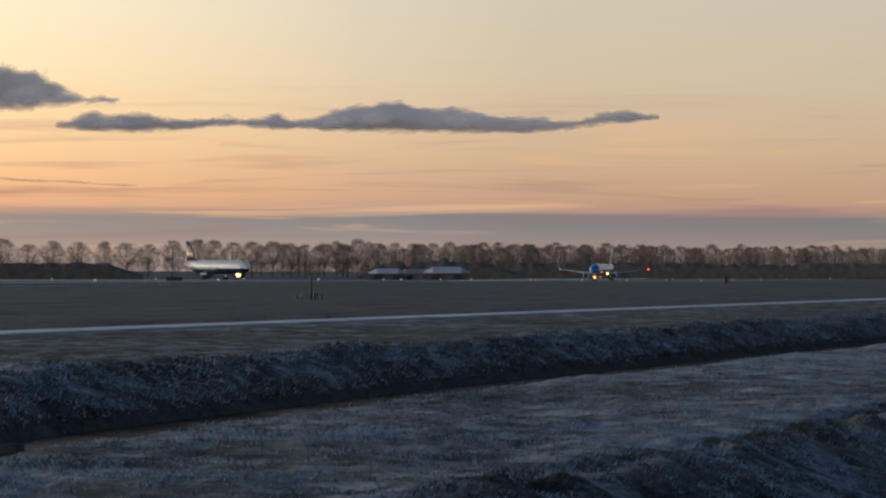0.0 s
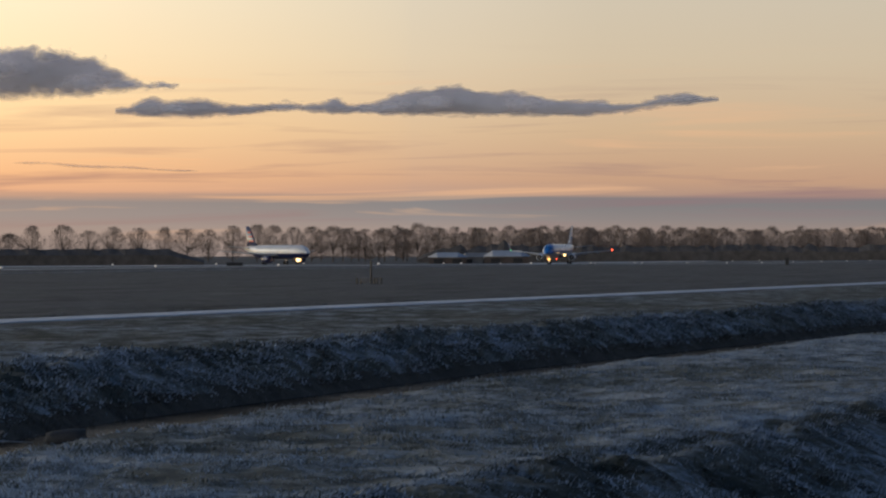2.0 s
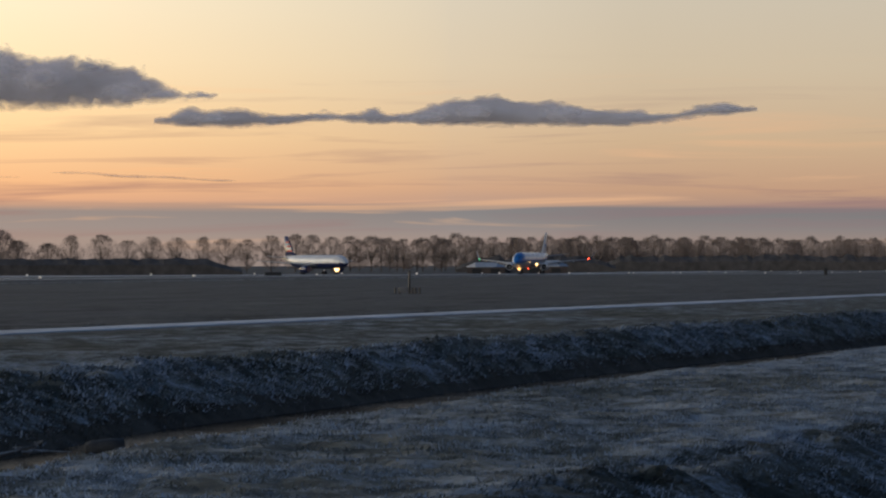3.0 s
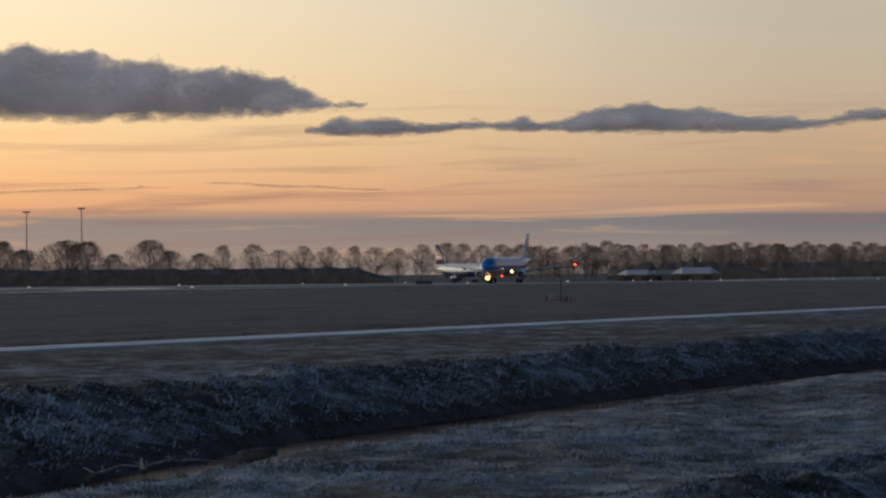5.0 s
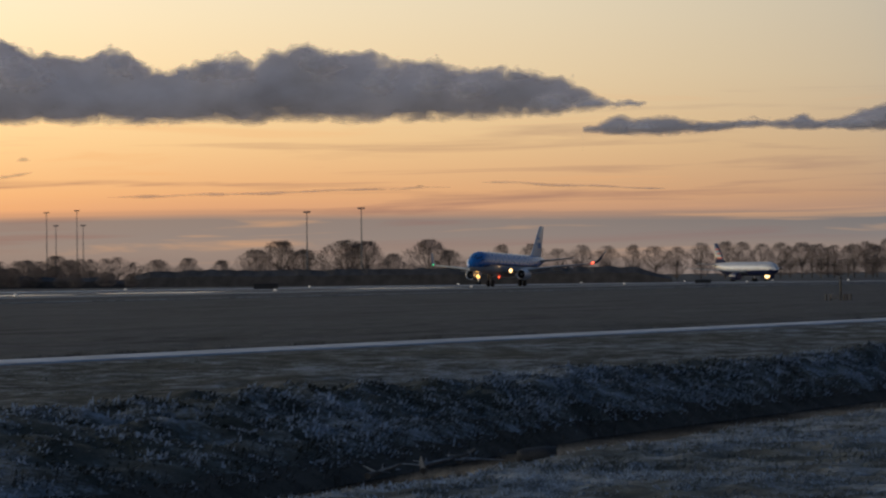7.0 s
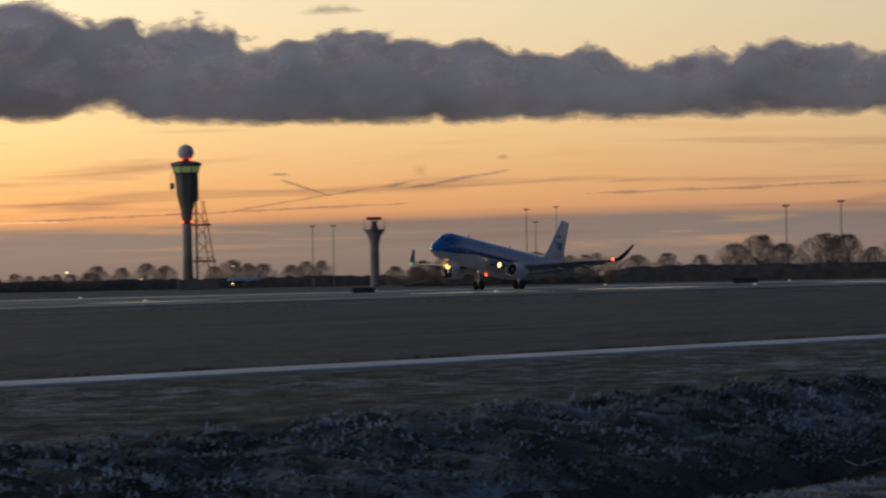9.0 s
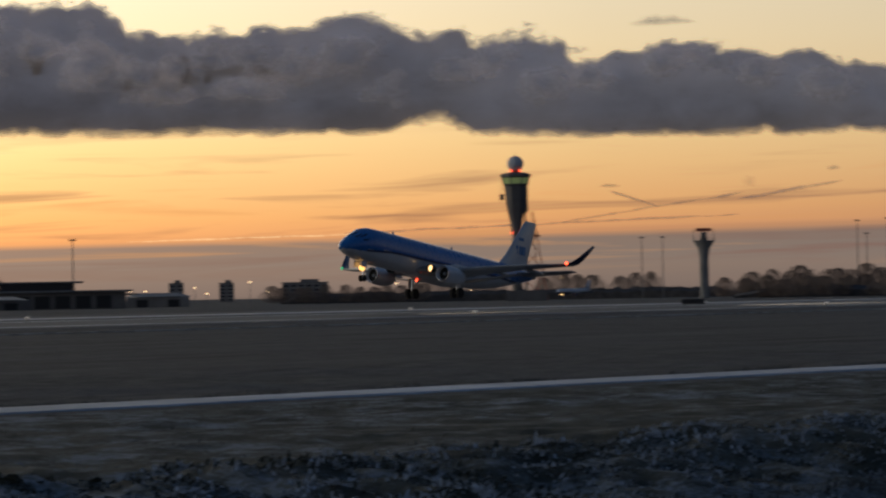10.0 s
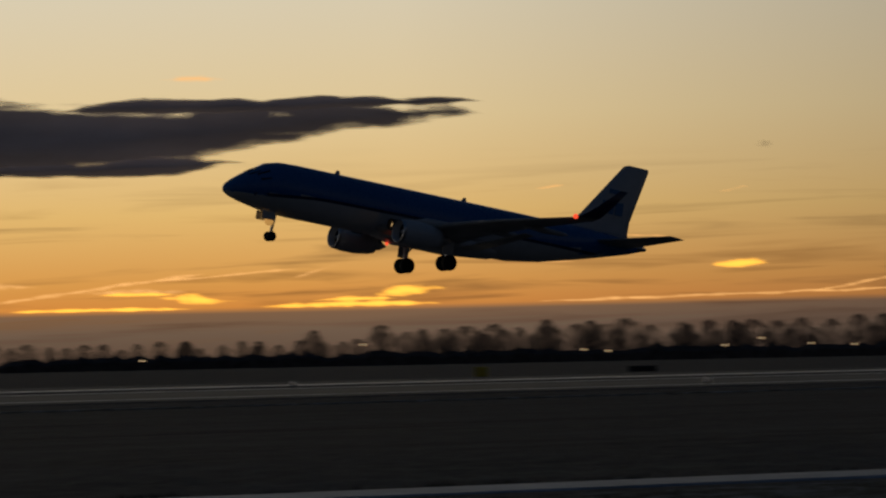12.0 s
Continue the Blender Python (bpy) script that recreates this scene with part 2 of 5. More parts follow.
WHITE_LAMP = glowing("white_lamp", (1.0, 0.92, 0.8), 7.0)
EDGE_LAMP = glowing("edge_lamp", (1.0, 0.9, 0.78), 0.12)
GREEN_LAMP = glowing("green_lamp", (0.1, 1.0, 0.4), 0.6)
CAB_GLOW = glowing("cab_glass", (0.32, 0.40, 0.16), 0.32)
TOWN_LAMP = glowing("town_lamp", (1.0, 0.66, 0.34), 6.0)


# ------------------------------------------------------------------ building helpers
def part(name, bm, material, parent=None, label=""):
    """Links a bmesh as one mesh object under a thing or a part."""
    me = bpy.data.meshes.new(name)
    bm.normal_update()
    bm.to_mesh(me)
    bm.free()
    for mat in (material if isinstance(material, (list, tuple)) else [material]):
        me.materials.append(mat)
    ob = new(name, me)
    if parent:
        ob.parent = parent
    return tagged(ob, label)


def box_into(bm, cx, cy, cz, sx, sy, sz, turn=0.0, bevel=0.0):
    r = bmesh.ops.create_cube(bm, size=1.0, matrix=Matrix.Translation((cx, cy, cz)) @ Matrix.Rotation(radians(turn), 4, "Z") @ Matrix.Diagonal((sx, sy, sz, 1)))
    if bevel:
        edges = list({e for v in r["verts"] for e in v.link_edges})
        bmesh.ops.bevel(bm, geom=edges, offset=bevel, segments=1, affect="EDGES")
    return bm


def box(*args, **kw):
    return box_into(bmesh.new(), *args, **kw)


def tube_into(bm, a, b, r1, r2=None, sides=8):
    a, b = Vector(a), Vector(b)
    d = b - a
    turn = d.to_track_quat("Z", "Y").to_matrix().to_4x4()
    bmesh.ops.create_cone(bm, cap_ends=True, segments=sides, radius1=r1, radius2=r1 if r2 is None else r2, depth=d.length,
                          matrix=Matrix.Translation((a + b) / 2) @ turn)
    return bm


def tube(*args, **kw):
    return tube_into(bmesh.new(), *args, **kw)


def loft(loops, cap=True, smooth=True, close=True):
    """A skin over loops of equally many points."""
    bm = bmesh.new()
    rings = [[bm.verts.new(p) for p in loop] for loop in loops]
    n = len(rings[0])
    for a, b in zip(rings, rings[1:]):
        for i in range(n if close else n - 1):
            f = bm.faces.new((a[i], a[(i + 1) % n], b[(i + 1) % n], b[i]))
            f.smooth = smooth
    if cap:
        bm.faces.new(rings[0][::-1])
        bm.faces.new(rings[-1])
    bmesh.ops.recalc_face_normals(bm, faces=bm.faces[:])
    return bm


def lathe(profile, axis="Z", sides=24, at=(0, 0, 0), cap=True):
    """A body of revolution; profile: (along the axis, radius)."""
    loops = []
    for h, r in profile:
        ring = []
        for i in range(sides):
            a = math.tau * i / sides
            c, s = max(r, 0.001) * math.cos(a), max(r, 0.001) * math.sin(a)
            p = {"Z": (c, s, h), "X": (h, c, s), "Y": (c, h, s)}[axis]
            ring.append(Vector(p) + Vector(at))
        loops.append(ring)
    return loft(loops, cap=cap)


def ball(r, at=(0, 0, 0), squash=(1, 1, 1), sub=2):
    bm = bmesh.new()
    bmesh.ops.create_icosphere(bm, subdivisions=sub, radius=r, matrix=Matrix.Translation(at) @ Matrix.Diagonal((*squash, 1)))
    for f in bm.faces:
        f.smooth = True
    return bm


def thing(name, m, label, category, group="", kind=""):
    ob = new(name)
    ob.matrix_basis = m
    return tagged(ob, label, category, group, kind)


def soft_step(a, b, v):
    t = np.clip((v - a) / (b - a), 0, 1)
    return t * t * (3 - 2 * t)


def airfield_z(x):
    """The airfield falls away a little towards the runway's far end."""
    return -1.4 * np.clip((np.asarray(x, float) - 350) / 650, 0, 1) ** 2


def spot(az, dist):
    """Plan place at a heading from the runway's line and a distance from the origin."""
    return dist * math.cos(radians(az)), dist * math.sin(radians(az))


def ground_place(az, dist, turn=0.0, lift=0.0):
    x, y = spot(az, dist)
    return pose(x, y, float(airfield_z(x)) + lift, 0, 0, turn)


# ------------------------------------------------------------------ ground
ROAD_TURN = radians(-4.5)          # the road and ditches stand a little askew to the runway
RU, RN = Vector((math.cos(ROAD_TURN), math.sin(ROAD_TURN))), Vector((-math.sin(ROAD_TURN), math.cos(ROAD_TURN)))


def fractal(px, py, scale, octaves=3, seed=0.0):
    """Smooth value noise for arrays."""
    total, amp = np.zeros(np.broadcast(px, py).shape), 1.0
    for o in range(octaves):
        X, Y = px * scale + 17.3 * o + seed, py * scale - 9.1 * o + seed * 1.7
        xi, yi = np.floor(X), np.floor(Y)
        fx, fy = X - xi, Y - yi
        fx, fy = fx * fx * (3 - 2 * fx), fy * fy * (3 - 2 * fy)

        def h(a, b):
            s = np.sin(a * 127.1 + b * 311.7 + 74.7) * 43758.5453
            return s - np.floor(s)
        v = (h(xi, yi) * (1 - fx) + h(xi + 1, yi) * fx) * (1 - fy) + (h(xi, yi + 1) * (1 - fx) + h(xi + 1, yi + 1) * fx) * fy
        total += (v - 0.5) * amp
        amp, scale = amp * 0.5, scale * 2.1
    return total


# cross-section of the land away from the camera: distance from it, height
SECTION_W = [-4000, -30, 0, 3.0, 5.0, 7.2, 9.3, 10.2, 16.8, 17.9, 18.5, 26.8, 27.5, 28.3, 30.7, 31.6, 42.5, 45.4, 48.0, 4000]
SECTION_Z = [0.3, 0.3, 0.25, 0.2, -0.9, -0.9, -0.08, 0.0, 0.0, -0.2, -1.3, -1.3, -0.97, -0.5, -0.04, 0.0, 0.02, 0.03, 0.0, 0.0]


# the ditch bends towards the camera on its near stretch: along, then how far the near lip, the far bank's foot and its brow shift
BEND_U = [22, 30, 42, 58, 85, 103]
BEND_LIP = [-2.6, -1.7, -0.1, 0.9, 1.2, 1.5]
BEND_FOOT = [-6.2, -5.4, -4.2, -1.4, 0.1, 0.2]
BEND_BROW = [-3.4, -3.2, -3.0, -2.2, -1.6, -1.4]
FIXED_W = (10.2, 17.9, 27.6, 31.3, 43.0)


def bend(u, w, back=False):
    """From a place across the land to its place on the cross-section, or back."""
    u, w = np.broadcast_arrays(np.asarray(u, float), np.asarray(w, float))
    zero = np.zeros(u.shape)
    a = [zero + k for k in FIXED_W]
    b = [a[0], a[1] + np.interp(u, BEND_U, BEND_LIP), a[2] + np.interp(u, BEND_U, BEND_FOOT), a[3] + np.interp(u, BEND_U, BEND_BROW), a[4]]
    src, dst = (a, b) if back else (b, a)
    out = w.copy()
    for i in range(4):
        inside = (w > src[i]) & (w <= src[i + 1])
        out = np.where(inside, dst[i] + (w - src[i]) * (dst[i + 1] - dst[i]) / (src[i + 1] - src[i]), out)
    return out


def land_z(u, w):
    w = bend(u, w)
    z = np.interp(w, SECTION_W, SECTION_Z)
    rough = soft_step(4, 8, w) * (1 - soft_step(60, 75, w)) * (1 - soft_step(43.0, 43.3, w) * (1 - soft_step(47.0, 47.4, w)) * 0.8) * (1 - 0.8 * soft_step(17.6, 18.2, w) * (1 - soft_step(28.4, 29.0, w)))
    bank = soft_step(28.0, 29.0, w) * (1 - soft_step(31, 33, w)) + soft_step(7, 7.6, w) * (1 - soft_step(9.6, 10.4, w))
    z = z + rough * (0.10 * fractal(u, w, 0.35, 3) + 0.075 * fractal(u, w, 2.2, 3, 5.0))
    z = z + bank * (0.24 * fractal(u * 0.9, w * 1.2, 1.5, 3, 9.0))
    return z


def make_ground():
    us = np.concatenate([[-4600, -2500, -1200, -500, -200, -80, -30], np.arange(-12, 20, 0.4), np.arange(20, 70, 0.2), np.arange(70, 130, 0.7), np.arange(130, 300, 2.5), np.arange(300, 1300, 25.0), [1500, 2000, 3000, 4600]])
    ws = np.concatenate([[-4000, -1500, -500, -120, -40, -10, 0, 2, 4], np.arange(5, 9.2, 0.3), np.arange(9.2, 18.6, 0.15), np.arange(18.6, 21, 0.3), np.arange(21, 33, 0.22), np.arange(33, 55, 0.6),
                         np.arange(55, 75, 2.5), np.arange(80, 400, 20.0), [450, 550, 700, 900, 1200, 1600, 2200, 3000, 4000]])
    U, W = np.meshgrid(us, ws)
    X, Y = U * RU.x + W * RN.x, U * RU.y + W * RN.y
    Z = land_z(U, W) + airfield_z(X) * soft_step(40, 90, W)
    nu, nw = len(us), len(ws)
    verts = np.stack([X, Y, Z], -1).reshape(-1, 3)
    i, j = np.meshgrid(np.arange(nw - 1), np.arange(nu - 1), indexing="ij")
    a = (i * nu + j).ravel()
    faces = np.stack([a, a + 1, a + nu + 1, a + nu], -1)
    me = bpy.data.meshes.new("ground")
    me.from_pydata(verts.tolist(), [], faces.tolist())
    for mat in (GRASS_FIELD, GRASS_NEAR, GRASS_BANK, MUD):
        me.materials.append(mat)
    wc = bend(((us[:-1] + us[1:]) / 2)[j.ravel()], ((ws[:-1] + ws[1:]) / 2)[i.ravel()])
    kind = np.where(wc > 48, 0, np.where((wc > 28.0) & (wc < 31.2) | (wc > 7.2) & (wc < 9.9), 2, np.where((wc > 18.4) & (wc <= 28.0), 3, 1)))
    kind = np.where((wc > 44.0) & (wc < 48), 0, np.where((wc >= 31.2) & (wc <= 44.0), 2, kind))
    me.polygons.foreach_set("material_index", kind.astype(np.int32))
    me.polygons.foreach_set("use_smooth", np.ones(len(kind), bool))
    ob = new("ground", me)
    return tagged(ob, "flat winter polder grass with frost and a ditch", "ground", kind="structure")


make_ground()


def strip(name, w0, w1, z, material, label, category, along=None, u0=-600.0, u1=2600.0, step=20.0, slope=True):
    """A long pavement or water strip, 4 cm thick, along the runway's line or, if given, along the road's."""
    bm = bmesh.new()
    d, n = (Vector((1, 0)), Vector((0, 1))) if along is None else along
    rows = []
    for k in range(int((u1 - u0) / step) + 1):
        u = u0 + k * step
        row = []
        for w, dz in ((w0 - 0.3, -0.25), (w0, 0.0), ((w0 + w1) / 2, 0.015), (w1, 0.0), (w1 + 0.3, -0.25)):
            p = d * u + n * w
            row.append(bm.verts.new((p.x, p.y, z + dz + (float(airfield_z(p.x)) if slope else 0.0))))
        rows.append(row)
    for a, b in zip(rows, rows[1:]):
        for i in range(4):
            bm.faces.new((a[i], b[i], b[i + 1], a[i + 1]))
    bmesh.ops.recalc_face_normals(bm, faces=bm.faces[:])
    if bm.faces[1].normal.z < 0:
        bmesh.ops.reverse_faces(bm, faces=bm.faces[:])
    return tagged(part(name, bm, material), label, category, kind="structure")


RUNWAY_Y = 192.0
strip("runway", 169.5, 214.5, 0.06, ASPHALT, "long grey asphalt runway dusted with frost", "runway")
strip("runway_shoulder", 162.0, 169.1, 0.05, ASPHALT, "grey asphalt runway shoulder", "pavement")
strip("runway_shoulder", 214.9, 222.0, 0.05, ASPHALT, "grey asphalt runway shoulder", "pavement")
strip("runway_edge_line", 170.4, 171.3, 0.075, FROST_GLINT, "painted runway edge line", "marking")
strip("runway_edge_line", 212.7, 213.6, 0.075, FROST_GLINT, "painted runway edge line", "marking")
strip("taxiway", 262.0, 280.0, 0.05, ASPHALT, "grey taxiway beyond the runway", "taxiway")
strip("frost_verge", 242.0, 252.0, 0.05, FROST_GLINT, "verge white with frost and painted-on glint beyond the runway", "pavement")
strip("frost_verge", 138.8, 140.8, 0.04, GRASS_NEAR, "pale frosted verge before the runway", "pavement")
strip("road", 44.7, 46.9, 0.065, ROAD, "narrow perimeter road white with frost", "road", along=(RU, RN), u0=-200, u1=1400, step=8.0, slope=False)


def make_water():
    """Murky ditch water whose gloss is tinted down, unevenly from place to place."""
    mat = bpy.data.materials.new("still_water")
    mat.use_nodes = True
    add, link, m, ramp, mix, noise_tex = nodes_of(mat.node_tree)
    out, gl, df, co, both = (add("ShaderNodeOutputMaterial"), add("ShaderNodeBsdfGlossy"), add("ShaderNodeBsdfDiffuse"), add("ShaderNodeTexCoord"), add("ShaderNodeMixShader"))
    gloss_tone = noise_tex(co.outputs["Object"], 0.4, 4.0)
    link(ramp(gloss_tone, [(0.38, (0.2, 0.195, 0.2)), (0.66, (0.5, 0.49, 0.5))]), gl.inputs["Color"])
    gl.inputs["Roughness"].default_value = 0.14
    df.inputs["Color"].default_value = (0.03, 0.028, 0.025, 1)
    both.inputs[0].default_value = 0.7
    b = add("ShaderNodeBump")
    b.inputs["Distance"].default_value = 0.01
    link(noise_tex(co.outputs["Object"], 2.0, 3.0), b.inputs["Height"])
    link(b.outputs[0], gl.inputs["Normal"])
    link(df.outputs[0], both.inputs[1])
    link(gl.outputs[0], both.inputs[2])
    link(both.outputs[0], out.inputs["Surface"])
    return mat


WATER = make_water()
strip("water", 17.0, 28.0, -1.0, WATER, "still dark water in the frosted ditch", "water", along=(RU, RN), u0=-200, u1=1400, step=8.0, slope=False)


# ------------------------------------------------------------------ clouds, far off
def cloud_material(name, colour, rim, gain=2.6, glow=0.0, fine=1.0, haze=1.0, stretch=0.55):
    """Vapour: dense in the middle, breaking up into billows and shreds towards its edge."""
    mat = bpy.data.materials.new(name)
    mat.use_nodes = True
    add, link, m, ramp, mix, noise_tex = nodes_of(mat.node_tree)
    out, dif, tra, clear = (add("ShaderNodeOutputMaterial"), add("ShaderNodeBsdfDiffuse"), add("ShaderNodeBsdfTranslucent"), add("ShaderNodeBsdfTransparent"))
    attr = add("ShaderNodeAttribute")
    attr.attribute_name = "depth"
    deep = attr.outputs["Fac"]
    co, sep, comb = add("ShaderNodeTexCoord"), add("ShaderNodeSeparateXYZ"), add("ShaderNodeCombineXYZ")
    link(co.outputs["Object"], sep.inputs[0])
    for i, k in enumerate((stretch, stretch, 1.0)):
        link(m("MULTIPLY", sep.outputs[i], k), comb.inputs[i])
    billow = noise_tex(comb.outputs[0], 0.032 * fine, 7.0, 0.58, 0.4)
    shred = noise_tex(comb.outputs[0], 0.07 * fine, 6.0, 0.6, 0.8)
    broad = noise_tex(comb.outputs[0], 0.011 * fine, 4.0, 0.5, 0.3)
    tone = m("ADD", m("MULTIPLY", broad, 0.65), m("MULTIPLY", billow, 0.35))
    up = add("ShaderNodeAttribute")
    up.attribute_name = "lift"
    # lighter tops and darker undersides of the cloud are put into its colour
    tone = m("ADD", tone, m("MULTIPLY", m("SUBTRACT", up.outputs["Fac"], 0.45), 0.36))
    link(ramp(tone, [(0.32, tuple(0.52 * c for c in colour)), (0.48, tuple(0.78 * c for c in colour)), (0.66, colour)]), dif.inputs["Color"])
    tra.inputs["Color"].default_value = (*rim, 1)
    body = add("ShaderNodeMixShader")
    link(m("ADD", 0.12, m("MULTIPLY", m("SUBTRACT", 1.0, deep, clamp=True), 0.38)), body.inputs[0])
    link(dif.outputs[0], body.inputs[1])
    link(tra.outputs[0], body.inputs[2])
    shader = body.outputs[0]
    # sunlight on the vapour is imitated by emission; no sun lamp reaches it
    if glow:
        em = add("ShaderNodeEmission")
        em.inputs["Color"].default_value = (*rim, 1)
        em.inputs["Strength"].default_value = glow
        shader = em.outputs[0]
    rag = m("ADD", m("MULTIPLY", m("SUBTRACT", billow, 0.5), 3.6), m("MULTIPLY", m("SUBTRACT", shred, 0.5), 1.9))
    rag = m("MULTIPLY", rag, m("ADD", 0.3, m("MULTIPLY", up.outputs["Fac"], 2.4), clamp=True))
    alpha = m("MULTIPLY", m("ADD", m("MULTIPLY", deep, gain), m("SUBTRACT", rag, 0.55)), haze, clamp=True)
    fin = add("ShaderNodeMixShader")
    link(alpha, fin.inputs[0])
    link(clear.outputs[0], fin.inputs[1])
    link(shader, fin.inputs[2])
    link(fin.outputs[0], out.inputs["Surface"])
    return mat


CLOUD = cloud_material("grey_cloud", (0.89, 0.91, 1.0), (0.46, 0.42, 0.42), 3.0)
CLOUD_SOFT = cloud_material("soft_cloud_heap", (0.89, 0.91, 1.0), (0.46, 0.42, 0.42), 1.9, 0.0, 1.0, 0.7)
CLOUD_STREAK = cloud_material("streaked_cloud", (0.89, 0.91, 1.0), (0.46, 0.42, 0.42), 3.4, 0.0, 1.3, 1.0, 0.2)
CLOUD_BAND = cloud_material("banded_cloud", (0.89, 0.91, 1.0), (0.46, 0.42, 0.42), 3.6, 0.0, 1.5, 1.0, 0.32)
CLOUD_THIN = cloud_material("thin_cloud", (0.8, 0.78, 0.86), (0.36, 0.3, 0.28), 2.2, 0.0, 1.2, 0.18)
# these three glow on their own in place of sunlight falling on them
CLOUD_LIT = cloud_material("sunlit_cloud", (0.9, 0.5, 0.2), (1.0, 0.46, 0.055), 1.8, 13.0, 2.2, 0.8)
CLOUD_PALE = cloud_material("sunlit_wisp", (0.9, 0.5, 0.2), (1.0, 0.50, 0.16), 1.6, 8.5, 3.0, 0.45)
CLOUD_GOLD = cloud_material("golden_wisp", (0.9, 0.5, 0.2), (1.0, 0.62, 0.30), 1.6, 2.2, 3.0, 0.4)
CLOUD_DIST = 4300.0


def cloud(lobes, material, label, ragged=0.12, seed=0.0, step=0.035, dist=CLOUD_DIST, flat=0.35):
    """One cloud out of overlapping heaps: (heading, base, half-width, height above the base) in degrees of sky."""
    a0, a1 = min(l[0] - l[2] for l in lobes), max(l[0] + l[2] for l in lobes)
    az = np.arange(a0, a1 + step, step)
    top, base = np.full(len(az), -9.0), np.full(len(az), 99.0)
    for c, b, w, h in lobes:
        inside = np.abs(az - c) < w
        arch = np.clip(1 - np.abs((az - c) / w) ** 2.6, 0, 1) ** 0.62
        top = np.where(inside, np.maximum(top, b + h * arch), top)
        base = np.where(inside, np.minimum(base, b + h * 0.5 * (1 - arch) ** 2 - 0.1 * flat * h * arch), base)
    billow = fractal(az, az * 0 + seed, 1.6, 3, seed) + 0.5
    lump = np.ones(9) / 9
    top = np.convolve(np.pad(top, 4, mode='edge'), lump, mode='valid') if len(az) > 60 else top
    if len(az) > 60:
        base = np.convolve(np.pad(base, 12, mode='edge'), np.ones(25) / 25, mode='valid')
    thick = np.clip(top - base, 0, 9)
    top = np.where(thick > 0, top + ragged * (billow - 0.3) * np.minimum(1, thick * 2), 0)
    base = np.where(thick > 0, base + 0.12 * ragged * fractal(az, az * 0 + 3, 2.3, 4, seed + 8), 0)
    taper = np.clip(np.minimum(az - a0, a1 - az) / min(0.9, 0.35 * (a1 - a0)), 0, 1) ** 0.6
    mid, half = (top + base) / 2, (top - base) / 2
    top, base = mid + half * taper, mid - half * taper
    top = np.maximum(top, base + 0.01)
    rows = 16
    v = np.linspace(0, 1, rows)
    verts, depth, lift = [], [], []
    for side in (0, 1):
        E = base[:, None] + (top - base)[:, None] * v[None]
        A = np.repeat(az[:, None], rows, 1)
        E = E + 0.04 * fractal(A * 3, E * 6, 1.3, 3, seed)
        edge = np.minimum(E - base[:, None], top[:, None] - E)
        edge = np.minimum(edge, np.minimum(A - a0, a1 - A) * 0.3)
        d = np.clip(edge / min(0.55, 0.5 * float(np.max(top - base))), 0, 1)
        bulge = (1 - 2 * side) * 8 * np.sqrt(d)
        R = dist - bulge
        verts.append(np.stack([R * np.cos(np.radians(A)), R * np.sin(np.radians(A)), EYE + R * np.tan(np.radians(E))], -1).reshape(-1, 3))
        depth.append(d.ravel())
        lift.append(np.repeat(v[None], len(az), 0).ravel())
    n = len(az)
    i, j = np.meshgrid(np.arange(n - 1), np.arange(rows - 1), indexing="ij")
    q = (i * rows + j).ravel()
    f1 = np.stack([q, q + 1, q + rows + 1, q + rows], -1)
    faces = np.concatenate([f1, f1[:, ::-1] + n * rows])
    me = bpy.data.meshes.new("cloud")
    me.from_pydata(np.concatenate(verts).tolist(), [], faces.tolist())
    me.materials.append(material)
    at = me.attributes.new("depth", "FLOAT", "POINT")
    at.data.foreach_set("value", np.concatenate(depth).astype(np.float32))
    me.attributes.new("lift", "FLOAT", "POINT").data.foreach_set("value", np.concatenate(lift).astype(np.float32))
    me.polygons.foreach_set("use_smooth", np.ones(len(faces), bool))
    ob = new("cloud_body", me)
    ob.visible_shadow = False
    return ob


